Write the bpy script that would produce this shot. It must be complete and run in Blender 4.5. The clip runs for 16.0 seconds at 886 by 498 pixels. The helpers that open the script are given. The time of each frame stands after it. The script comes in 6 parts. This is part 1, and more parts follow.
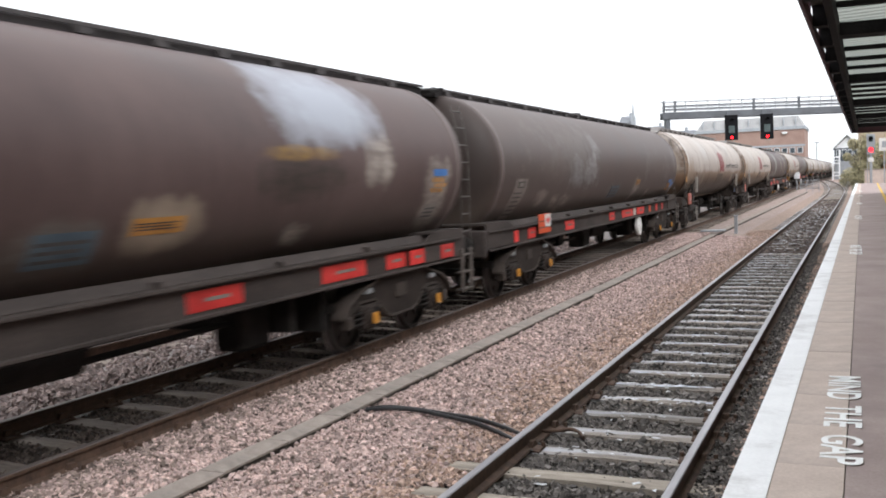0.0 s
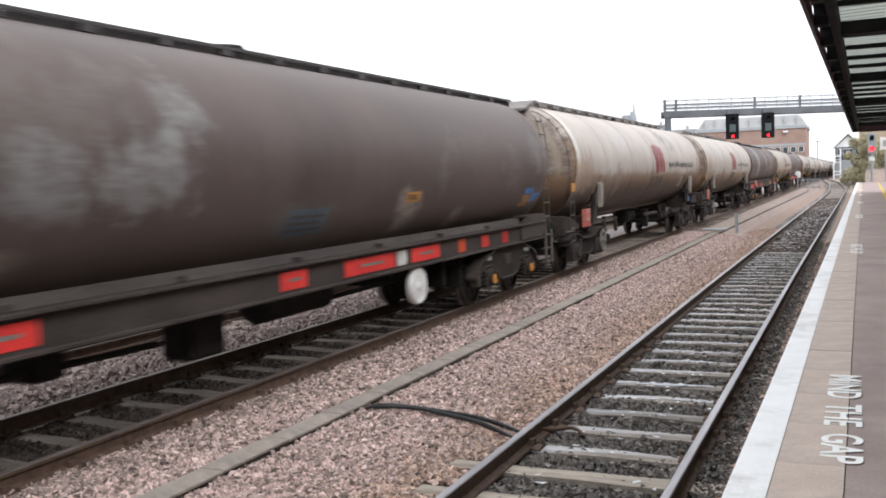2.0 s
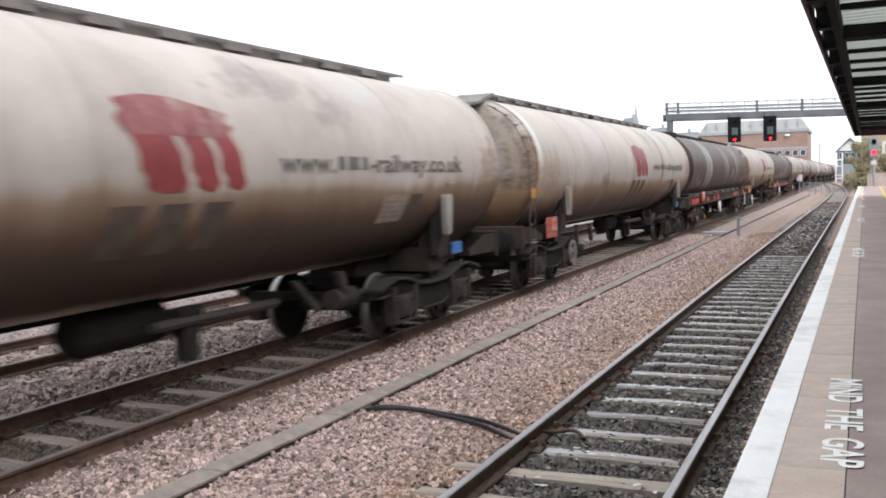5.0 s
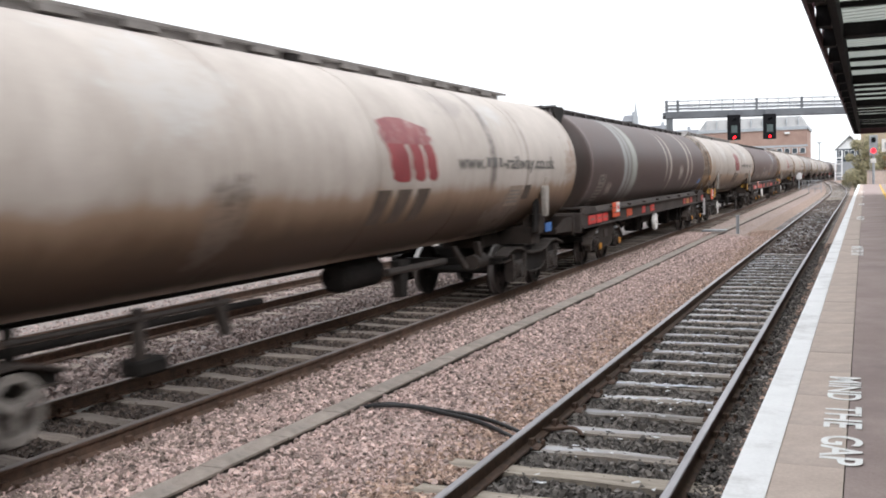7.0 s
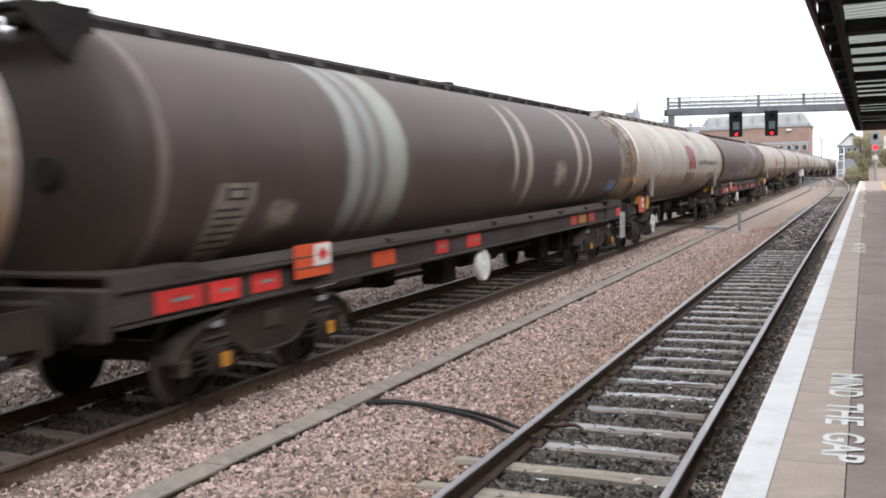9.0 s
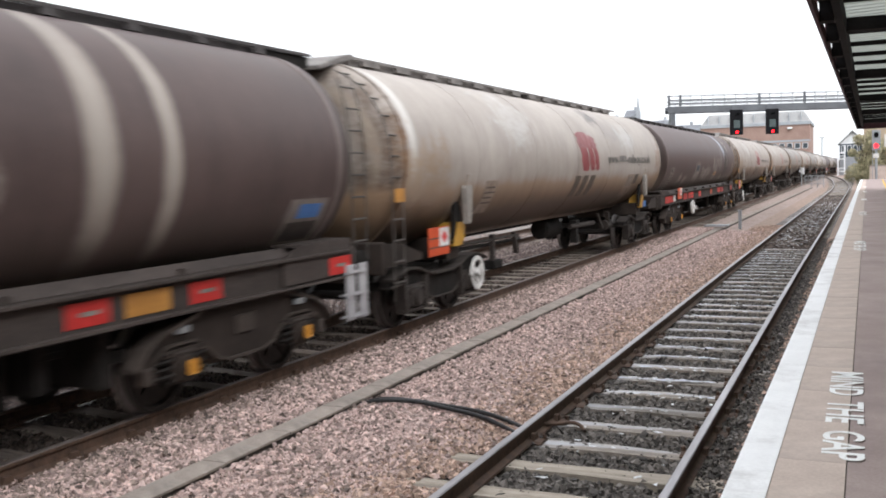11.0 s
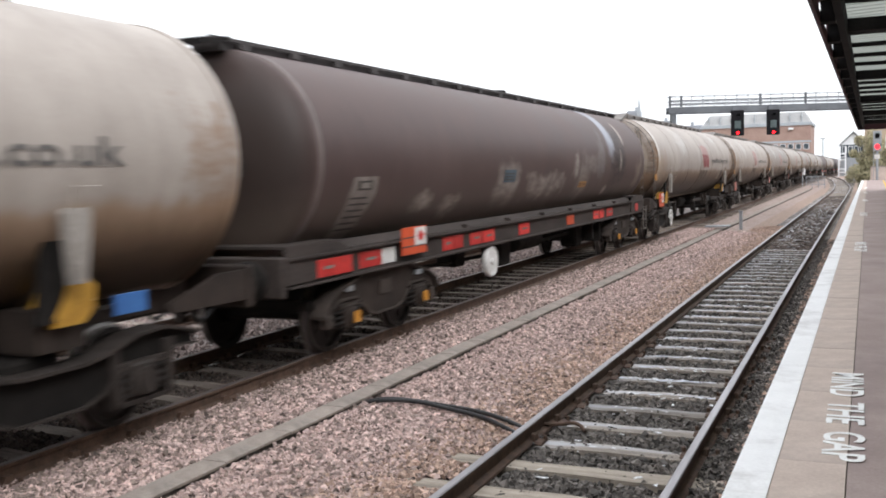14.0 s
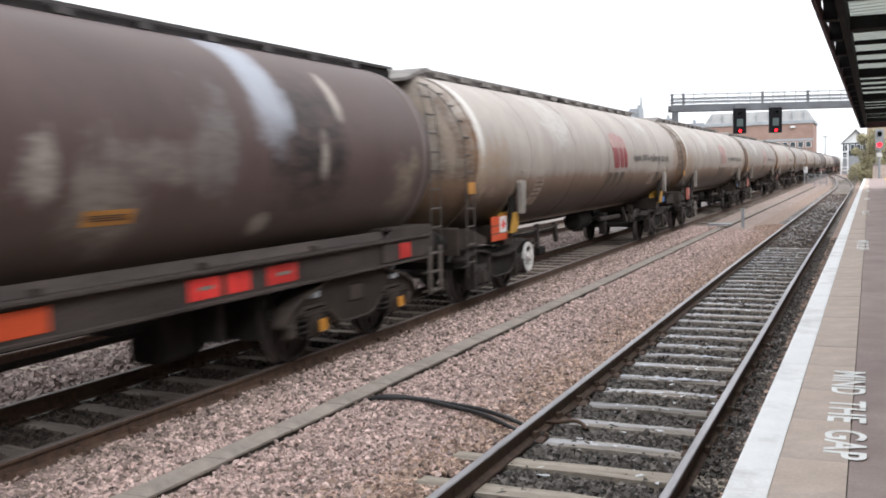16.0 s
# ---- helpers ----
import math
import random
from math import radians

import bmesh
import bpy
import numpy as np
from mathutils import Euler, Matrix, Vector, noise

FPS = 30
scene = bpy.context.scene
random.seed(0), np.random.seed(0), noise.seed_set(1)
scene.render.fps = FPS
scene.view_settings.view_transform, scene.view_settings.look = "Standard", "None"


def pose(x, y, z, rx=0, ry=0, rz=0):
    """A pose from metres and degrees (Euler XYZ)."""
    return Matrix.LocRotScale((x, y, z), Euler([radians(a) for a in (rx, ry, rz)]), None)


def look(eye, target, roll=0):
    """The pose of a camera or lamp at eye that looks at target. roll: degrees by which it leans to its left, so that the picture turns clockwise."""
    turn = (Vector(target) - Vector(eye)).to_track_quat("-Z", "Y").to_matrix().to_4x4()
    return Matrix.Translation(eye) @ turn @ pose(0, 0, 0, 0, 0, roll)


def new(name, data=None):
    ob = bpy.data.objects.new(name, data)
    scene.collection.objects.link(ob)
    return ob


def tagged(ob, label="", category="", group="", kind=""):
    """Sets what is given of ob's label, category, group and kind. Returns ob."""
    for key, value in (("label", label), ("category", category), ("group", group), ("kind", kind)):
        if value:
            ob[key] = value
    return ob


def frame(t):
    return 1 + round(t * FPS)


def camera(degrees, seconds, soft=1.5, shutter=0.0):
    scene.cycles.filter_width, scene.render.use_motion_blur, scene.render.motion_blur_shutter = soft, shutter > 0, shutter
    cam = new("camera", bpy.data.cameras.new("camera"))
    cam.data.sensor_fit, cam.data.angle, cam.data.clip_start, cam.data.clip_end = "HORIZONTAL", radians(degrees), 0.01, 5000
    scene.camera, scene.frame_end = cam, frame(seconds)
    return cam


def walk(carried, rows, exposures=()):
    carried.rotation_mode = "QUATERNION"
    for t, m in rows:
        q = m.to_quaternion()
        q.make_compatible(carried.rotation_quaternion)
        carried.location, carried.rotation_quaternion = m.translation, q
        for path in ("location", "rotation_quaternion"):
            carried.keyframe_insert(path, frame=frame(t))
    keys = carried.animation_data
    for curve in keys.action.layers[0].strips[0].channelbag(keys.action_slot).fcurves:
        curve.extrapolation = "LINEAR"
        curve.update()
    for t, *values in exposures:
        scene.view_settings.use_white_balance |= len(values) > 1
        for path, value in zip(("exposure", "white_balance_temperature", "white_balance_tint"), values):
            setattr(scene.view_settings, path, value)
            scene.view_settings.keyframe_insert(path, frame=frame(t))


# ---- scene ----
# ---- camera ----
EYE = Vector((2.738, 0.0, 2.227))


def aim(yaw, pitch, roll):
    """Camera pose on the platform: yaw to the left, pitch up and lean, in degrees."""
    cp = math.cos(radians(pitch))
    way = Vector((-math.sin(radians(yaw)) * cp, math.cos(radians(yaw)) * cp, math.sin(radians(pitch))))
    return look(EYE, EYE + way * 10, roll)


cam = camera(49.52, 16.0, soft=1.8, shutter=0.6)
AIM = [(0.0, 23.277, -3.817, -2.15), (0.5, 23.231, -3.82, -2.147), (1.0, 23.276, -3.769, -2.145), (1.5, 23.242, -3.807, -2.001),
       (2.0, 23.316, -3.916, -2.05), (2.5, 23.363, -3.985, -2.035), (3.0, 23.393, -3.975, -1.999), (3.5, 23.391, -3.823, -1.91),
       (4.0, 23.408, -3.759, -1.781), (6.5, 23.378, -3.919, -1.793), (7.0, 23.364, -3.962, -1.685), (7.5, 23.448, -3.976, -1.678),
       (8.0, 23.42, -4.002, -1.579), (8.5, 23.421, -4.015, -1.605), (9.0, 23.464, -4.131, -1.723), (11.5, 23.48, -4.271, -1.626),
       (12.0, 23.445, -4.294, -1.569), (12.5, 23.498, -4.435, -1.498), (13.0, 23.497, -4.464, -1.486), (13.5, 23.5, -4.447, -1.545),
       (14.0, 23.537, -4.254, -1.556), (14.5, 23.575, -4.26, -1.498), (15.0, 23.644, -4.329, -1.484), (15.5, 23.635, -4.371, -1.48),
       (16.0, 23.644, -4.391, -1.482)]
walk(cam, [(t, aim(a, b, c)) for t, a, b, c in AIM], exposures=[(0.0, 1.02), (16.0, 1.02)])

# ---- overcast daylight ----
world = bpy.data.worlds.new("overcast_sky")
scene.world = world
world.use_nodes = True
wn, wl = world.node_tree.nodes, world.node_tree.links
wn.clear()
sky = wn.new("ShaderNodeTexSky")
sky.sky_type, sky.sun_disc = "NISHITA", False
sky.sun_elevation, sky.sun_rotation = radians(48), radians(120)
sky.air_density, sky.dust_density = 1.0, 4.0
grey = wn.new("ShaderNodeHueSaturation")
grey.inputs["Saturation"].default_value = 0.12
# overcast: brighter overhead than at the horizon
where = wn.new("ShaderNodeTexCoord")
split = wn.new("ShaderNodeSeparateXYZ")
deck = wn.new("ShaderNodeValToRGB")
deck.color_ramp.elements[0].color, deck.color_ramp.elements[1].color = (0.52, 0.54, 0.57, 1), (0.82, 0.84, 0.88, 1)
bright = wn.new("ShaderNodeMix")
bright.data_type, bright.blend_type = "RGBA", "MULTIPLY"
bright.inputs["Factor"].default_value = 1.0
bright.inputs["B"].default_value = (14.0, 14.0, 14.0, 1)
wl.new(where.outputs["Generated"], split.inputs[0])
wl.new(split.outputs["Z"], deck.inputs["Fac"])
wl.new(deck.outputs["Color"], bright.inputs["A"])
cloud = wn.new("ShaderNodeMix")
cloud.data_type = "RGBA"
cloud.inputs["Factor"].default_value = 0.88
wl.new(bright.outputs["Result"], cloud.inputs["B"])
back = wn.new("ShaderNodeBackground")
back.inputs["Strength"].default_value = 0.1
wout = wn.new("ShaderNodeOutputWorld")
wl.new(sky.outputs["Color"], grey.inputs["Color"])
wl.new(grey.outputs["Color"], cloud.inputs["A"])
wl.new(cloud.outputs["Result"], back.inputs["Color"])
wl.new(back.outputs["Background"], wout.inputs["Surface"])
sun_data = bpy.data.lights.new("sun", "SUN")
sun_data.energy, sun_data.angle, sun_data.color = 0.7, radians(25), (0.985, 0.985, 1.0)
sun = new("sun", sun_data)
sun.matrix_world = look((34, -22, 34), (0, 10, 0))


# ---- materials ----
def link(m, a, b):
    m.node_tree.links.new(a, b)


def node(m, kind, **values):
    n = m.node_tree.nodes.new(kind)
    for k, v in values.items():
        n.inputs[k.replace("_", " ")].default_value = v
    return n


def ramp(m, fac, stops):
    r = m.node_tree.nodes.new("ShaderNodeValToRGB")
    e = r.color_ramp.elements
    e.remove(e[1])
    e[0].position = min(1.0, max(0.0, stops[0][0]))
    for p, c in stops[1:]:
        e.new(min(1.0, max(0.0, p)))
    for i, (p, c) in enumerate(stops):
        e[i].color = (*c, 1) if len(c) == 3 else c
    link(m, fac, r.inputs["Fac"])
    return r.outputs["Color"]


def mix(m, fac, a, b, blend="MIX"):
    n = m.node_tree.nodes.new("ShaderNodeMix")
    n.data_type, n.blend_type = "RGBA", blend
    for key, v in (("Factor", fac), ("A", a), ("B", b)):
        if isinstance(v, (int, float)):
            n.inputs[key].default_value = v
        elif isinstance(v, tuple):
            n.inputs[key].default_value = (*v, 1)
        else:
            link(m, v, n.inputs[key])
    return n.outputs["Result"]


def calc(m, op, a, b=0.0, c=0.0, clamp=False):
    n = m.node_tree.nodes.new("ShaderNodeMath")
    n.operation, n.use_clamp = op, clamp
    for i, v in enumerate((a, b, c)):
        if isinstance(v, (int, float)):
            n.inputs[i].default_value = v
        else:
            link(m, v, n.inputs[i])
    return n.outputs[0]


def coords(m, stretch=(1, 1, 1)):
    tc = m.node_tree.nodes.new("ShaderNodeTexCoord")
    mp = m.node_tree.nodes.new("ShaderNodeMapping")
    mp.inputs["Scale"].default_value = stretch
    link(m, tc.outputs["Object"], mp.inputs["Vector"])
    return mp.outputs["Vector"]


def grain(m, vec, scale, detail=4, rough=0.6):
    n = node(m, "ShaderNodeTexNoise", Scale=scale, Detail=detail, Roughness=rough)
    link(m, vec, n.inputs["Vector"])
    return n.outputs["Fac"]


def surface(name, dark, light, scale=3.0, fine=40.0, rough=0.7, metal=0.0, bump=0.15, stretch=(1, 1, 1), vary=0.0, island=0.0, stain=None, spec=0.5):
    """A weathered surface: two tones at a coarse and a fine scale, relief, and variation from piece to piece."""
    m = bpy.data.materials.new(name)
    m.use_nodes = True
    b = m.node_tree.nodes["Principled BSDF"]
    vec = coords(m, stretch)
    a, f = grain(m, vec, scale), grain(m, vec, fine, 3)
    both = calc(m, "ADD", calc(m, "MULTIPLY", a, 0.6), calc(m, "MULTIPLY", f, 0.4))
    col = ramp(m, both, [(0.33, dark), (0.67, light)])
    if stain:
        s = grain(m, vec, scale * 0.37, 6, 0.75)
        col = mix(m, ramp(m, s, [(0.5, (0, 0, 0)), (0.68, (1, 1, 1))]), col, stain)
    if vary:
        info = m.node_tree.nodes.new("ShaderNodeObjectInfo")
        k = calc(m, "MULTIPLY_ADD", info.outputs["Random"], 2 * vary, 1 - vary)
        col = mix(m, 1.0, col, grey_of(m, k), "MULTIPLY")
    if island:
        geo = m.node_tree.nodes.new("ShaderNodeNewGeometry")
        k = calc(m, "MULTIPLY_ADD", geo.outputs["Random Per Island"], 2 * island, 1 - island)
        col = mix(m, 1.0, col, grey_of(m, k), "MULTIPLY")
    link(m, col, b.inputs["Base Color"])
    link(m, calc(m, "MULTIPLY_ADD", f, 0.25, rough - 0.12), b.inputs["Roughness"])
    b.inputs["Metallic"].default_value = metal
    b.inputs["Specular IOR Level"].default_value = spec
    if bump:
        bp = node(m, "ShaderNodeBump", Strength=bump, Distance=0.01)
        link(m, both, bp.inputs["Height"])
        link(m, bp.outputs["Normal"], b.inputs["Normal"])
    return m


def grey_of(m, v):
    n = m.node_tree.nodes.new("ShaderNodeCombineColor")
    for i in range(3):
        link(m, v, n.inputs[i])
    return n.outputs["Color"]


def glow(name, colour, strength):
    m = bpy.data.materials.new(name)
    m.use_nodes = True
    b = m.node_tree.nodes["Principled BSDF"]
    b.inputs["Base Color"].default_value = (*colour, 1)
    b.inputs["Emission Color"].default_value = (*colour, 1)
    b.inputs["Emission Strength"].default_value = strength
    return m


def tank_paint(name, dark, light, grime, grime_top, patches=(), rough=0.5, warm=1.0, soft=3.0, bounce=None, end_tone=(), low=(0.85, 1.0)):
    """Tank paint with road film thrown up from the track over its lower half, its colour shaded darker towards the
    underside, run marks and cleaned, bare or darkened patches.
    patches: (y, half length, height, half height, colour, ragged edge)."""
    m = bpy.data.materials.new(name)
    m.use_nodes = True
    b = m.node_tree.nodes["Principled BSDF"]
    vec = coords(m)
    sep = m.node_tree.nodes.new("ShaderNodeSeparateXYZ")
    link(m, vec, sep.inputs[0])
    y, z = sep.outputs["Y"], sep.outputs["Z"]
    big = grain(m, vec, 0.7, 5, 0.6)
    runs = grain(m, coords(m, (2.0, 2.6, 0.35)), 1.3, 6, 0.7)
    fine = grain(m, vec, 22, 4, 0.7)
    blot = grain(m, coords(m, (1.0, 1.0, 1.6)), 1.9, 4, 0.6)
    wisp = ramp(m, grain(m, coords(m, (1.0, 0.8, 2.2)), 3.4, 6, 0.72), [(0.36, (0.3, 0.3, 0.3)), (0.6, (1, 1, 1))])
    tone = calc(m, "ADD", calc(m, "MULTIPLY", big, 0.6), calc(m, "ADD", calc(m, "MULTIPLY", runs, 0.28), calc(m, "MULTIPLY", fine, 0.12)))
    col = ramp(m, tone, [(0.36, dark), (0.64, light)])
    bare = 1.0
    for py, hy, pz, hz, colour, rag in tuple(patches) + tuple(end_tone):
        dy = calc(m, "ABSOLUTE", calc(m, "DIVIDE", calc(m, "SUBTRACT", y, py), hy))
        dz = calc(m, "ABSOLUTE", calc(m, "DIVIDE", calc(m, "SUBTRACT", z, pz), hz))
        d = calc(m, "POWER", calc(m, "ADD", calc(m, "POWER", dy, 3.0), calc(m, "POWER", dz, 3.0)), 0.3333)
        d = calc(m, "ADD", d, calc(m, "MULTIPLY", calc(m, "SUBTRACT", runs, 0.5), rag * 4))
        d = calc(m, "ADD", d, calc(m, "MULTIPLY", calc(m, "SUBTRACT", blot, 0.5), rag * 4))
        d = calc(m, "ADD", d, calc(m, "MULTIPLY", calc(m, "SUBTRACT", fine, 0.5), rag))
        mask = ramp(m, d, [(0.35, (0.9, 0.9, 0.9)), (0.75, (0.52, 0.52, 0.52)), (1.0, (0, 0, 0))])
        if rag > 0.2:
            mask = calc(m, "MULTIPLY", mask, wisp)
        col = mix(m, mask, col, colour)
        if pz < 2.35 and hz < 0.7:
            bare = calc(m, "MULTIPLY", bare, calc(m, "MULTIPLY_ADD", mask, -0.8, 1.0))
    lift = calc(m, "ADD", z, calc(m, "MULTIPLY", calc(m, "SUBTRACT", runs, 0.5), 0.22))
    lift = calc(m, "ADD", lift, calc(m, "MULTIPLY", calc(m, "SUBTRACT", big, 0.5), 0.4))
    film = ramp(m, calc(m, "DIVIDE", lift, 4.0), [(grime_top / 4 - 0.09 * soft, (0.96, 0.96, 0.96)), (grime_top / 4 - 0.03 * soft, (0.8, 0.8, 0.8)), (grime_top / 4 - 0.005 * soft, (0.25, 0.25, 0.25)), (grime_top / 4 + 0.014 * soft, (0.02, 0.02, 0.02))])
    # grime colours, with the barrel's underside shade put into the lower ones
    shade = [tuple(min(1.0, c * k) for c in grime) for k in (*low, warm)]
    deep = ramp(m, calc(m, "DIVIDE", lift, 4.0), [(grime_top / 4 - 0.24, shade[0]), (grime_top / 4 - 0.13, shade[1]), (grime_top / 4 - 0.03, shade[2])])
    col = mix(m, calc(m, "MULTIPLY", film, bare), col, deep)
    if bounce:
        # ballast bounce light, painted as a pale strip along the barrel's very bottom
        edge = calc(m, "DIVIDE", calc(m, "ADD", z, calc(m, "MULTIPLY", calc(m, "SUBTRACT", blot, 0.5), 0.12)), 4.0)
        col = mix(m, ramp(m, edge, [(0.272, (0.9, 0.9, 0.9)), (0.296, (0, 0, 0))]), col, bounce)
    link(m, col, b.inputs["Base Color"])
    link(m, calc(m, "MULTIPLY_ADD", tone, 0.35, rough - 0.17), b.inputs["Roughness"])
    b.inputs["Specular IOR Level"].default_value = 0.22
    bp = node(m, "ShaderNodeBump", Strength=0.12, Distance=0.01)
    link(m, tone, bp.inputs["Height"])
    link(m, bp.outputs["Normal"], b.inputs["Normal"])
    return m


# bed colour darkened as the shade in the gaps between stones
BALLAST_BED = surface("gap_shade_ballast_bed", (0.065, 0.049, 0.044), (0.221, 0.169, 0.153), 14, 60, 0.9, bump=0.9)
BALLAST = surface("pink_granite_ballast", (0.1512, 0.1134, 0.0966), (0.4788, 0.3717, 0.3339), 5, 60, 0.85, bump=0.9, stain=(0.24, 0.16, 0.12))
STONE_GREY = surface("grey_granite_stone", (0.12, 0.09, 0.082), (0.39, 0.305, 0.28), 18, 120, 0.85, bump=0.3, island=0.5)
STONE = surface("granite_stone", (0.2590, 0.1889, 0.1701), (0.7020, 0.5320, 0.4865), 18, 120, 0.85, bump=0.3, island=0.5)
STONE_MIXED = surface("dark_mixed_stone", (0.12, 0.088, 0.074), (0.34, 0.265, 0.23), 18, 120, 0.85, bump=0.3, island=0.6)
STONE_RUST = surface("rust_stained_stone", (0.2214, 0.1480, 0.1166), (0.6048, 0.4374, 0.3510), 18, 120, 0.85, bump=0.3, island=0.5)
STONE_BROWN = surface("brown_dusted_stone", (0.046, 0.035, 0.03), (0.155, 0.118, 0.1), 18, 120, 0.85, bump=0.3, island=0.6)
STONE_DARK = surface("oily_granite_stone", (0.0483, 0.0414, 0.0368), (0.1794, 0.1587, 0.1449), 18, 120, 0.8, bump=0.3, island=0.7)
DIRT = surface("oily_trackbed", (0.024, 0.022, 0.019), (0.102, 0.090, 0.082), 14, 60, 0.85, bump=0.9)
RUSTY_BALLAST = surface("rusty_ballast_beside_rail", (0.156, 0.108, 0.084), (0.408, 0.300, 0.246), 6, 60, 0.9, bump=0.9)
GREY_BALLAST = surface("grey_ballast", (0.09, 0.075, 0.07), (0.36, 0.31, 0.29), 30, 90, 0.85, bump=0.9)
SLEEPER = surface("weathered_sleeper", (0.0684, 0.0547, 0.0456), (0.3876, 0.3306, 0.2793), 2.6, 30, 0.7, bump=0.5, stretch=(0.35, 3, 3), vary=0.35, stain=(0.41, 0.42, 0.45))
SLEEPER_PALE = surface("sun_bleached_sleeper", (0.17, 0.14, 0.112), (0.46, 0.4, 0.33), 4, 30, 0.75, bump=0.5, stretch=(0.35, 3, 3))
SLEEPER_BROWN = surface("brown_sleeper", (0.1178, 0.0906, 0.0752), (0.3443, 0.2854, 0.2401), 6, 40, 0.85, bump=0.4, stretch=(0.3, 3, 3), vary=0.3)
DROPPING = surface("white_lime_splash", (0.55, 0.56, 0.58), (0.85, 0.86, 0.88), 20, 80, 0.8, bump=0.1)
BLUISH_FLECK = surface("bluish_fleck", (0.40, 0.43, 0.5), (0.66, 0.69, 0.76), 9, 60, 0.6, bump=0.1)
RUST = surface("rusty_rail_side", (0.04, 0.024, 0.017), (0.13, 0.075, 0.05), 8, 60, 0.8, bump=0.3)
RAIL_TOP = surface("worn_rail_head", (0.2, 0.187, 0.195), (0.44, 0.425, 0.445), 3, 40, 0.42, metal=0.75, bump=0.03, stretch=(1, 0.1, 1))
RAIL_BROWN = surface("dull_brown_rail_head", (0.09, 0.07, 0.062), (0.2, 0.165, 0.15), 3, 40, 0.5, metal=0.4, bump=0.05, stretch=(1, 0.1, 1))
WALKWAY_BROWN = surface("grimy_brown_walkway", (0.02, 0.017, 0.017), (0.07, 0.06, 0.058), 4, 30, 0.7, bump=0.1)
WALKWAY = surface("grey_walkway_grating", (0.09, 0.08, 0.074), (0.23, 0.21, 0.195), 4, 30, 0.7, bump=0.1)
# dirt and the shade under the lids, both in one dark colour
TROUGH_SIDE = surface("shaded_dirty_concrete", (0.05, 0.043, 0.038), (0.15, 0.13, 0.115), 5, 40, 0.9, bump=0.3)
CONCRETE = surface("weathered_concrete", (0.230, 0.190, 0.164), (0.420, 0.362, 0.320), 5, 60, 0.9, bump=0.25, vary=0.06, stain=(0.22, 0.195, 0.175))
COPING = surface("buff_coping_slab", (0.435, 0.349, 0.303), (0.627, 0.525, 0.465), 2.2, 60, 0.9, bump=0.2, vary=0.04, stain=(0.4, 0.33, 0.295))
TARMAC = surface("worn_red_grey_tarmac", (0.285, 0.216, 0.203), (0.435, 0.352, 0.332), 1.3, 70, 0.92, bump=0.35, stain=(0.27, 0.21, 0.205))
WHITE_LINE = surface("scuffed_white_platform_paint", (0.80, 0.80, 0.81), (0.92, 0.92, 0.93), 4, 50, 0.75, bump=0.1, stain=(0.62, 0.61, 0.61))
LETTERING = surface("worn_white_lettering", (0.87, 0.865, 0.86), (0.95, 0.95, 0.95), 9, 60, 0.85, bump=0.05, stain=(0.7, 0.67, 0.65))
YELLOW_LINE = surface("yellow_platform_paint", (0.55, 0.33, 0.03), (0.75, 0.48, 0.06), 4, 50, 0.75, bump=0.1)
BRICK_WALL = surface("dark_platform_brick", (0.06, 0.05, 0.045), (0.15, 0.12, 0.105), 4, 40, 0.9, bump=0.4)
CABLE = surface("black_rubber_cable", (0.012, 0.012, 0.013), (0.035, 0.035, 0.037), 10, 80, 0.5, bump=0.05)
STEEL_DARK = surface("grimy_dark_steel", (0.0057, 0.0052, 0.0048), (0.0230, 0.0196, 0.0178), 4, 30, 0.85, bump=0.2, vary=0.2, spec=0.2)
FRAME_BROWN = surface("brake_dust_brown_steel", (0.0138, 0.0097, 0.0079), (0.0433, 0.0312, 0.0255), 3, 30, 0.8, spec=0.3, bump=0.2, vary=0.15)
SOLEBAR = surface("grey_brown_solebar_paint", (0.024, 0.0185, 0.0165), (0.07, 0.055, 0.049), 2, 30, 0.75, spec=0.3, bump=0.15, stretch=(1, 0.4, 1))
# lighter frame colour standing in for edges that catch the sky
FRAME_LIT_EDGE = surface("sky_lit_frame_edge", (0.027, 0.021, 0.018), (0.072, 0.056, 0.048), 3, 30, 0.7, spec=0.3, bump=0.2)
BOGIE_GREY = surface("dusty_grey_bogie_steel", (0.0136, 0.0102, 0.0089), (0.0493, 0.0391, 0.0340), 3, 30, 0.7, spec=0.35, bump=0.2)
WHEEL_STEEL = surface("oily_wheel_steel", (0.008, 0.007, 0.0065), (0.03, 0.024, 0.021), 5, 40, 0.6, metal=0.3, bump=0.1)
WHEEL_TREAD = surface("bright_wheel_tread", (0.2, 0.19, 0.185), (0.36, 0.34, 0.33), 5, 40, 0.35, metal=0.9, bump=0.03)
AXLE_YELLOW = surface("yellow_axlebox_cover", (0.36, 0.15, 0.015), (0.62, 0.28, 0.03), 6, 30, 0.6, bump=0.1)
YELLOW_DIRTY = surface("dirty_yellow_bracket_paint", (0.3, 0.15, 0.018), (0.56, 0.31, 0.045), 3, 30, 0.6, bump=0.1)
PALE_DIRTY = surface("dirty_pale_strut_paint", (0.1615, 0.1428, 0.1258), (0.3400, 0.3102, 0.2805), 3, 30, 0.7, bump=0.08)
DULL_GREY = surface("dull_grimy_grey_paint", (0.10, 0.09, 0.082), (0.24, 0.22, 0.2), 3, 30, 0.7, bump=0.08)
PLATE_WHITE = surface("dirty_white_paint", (0.45, 0.44, 0.42), (0.78, 0.77, 0.75), 3, 40, 0.6, bump=0.05)
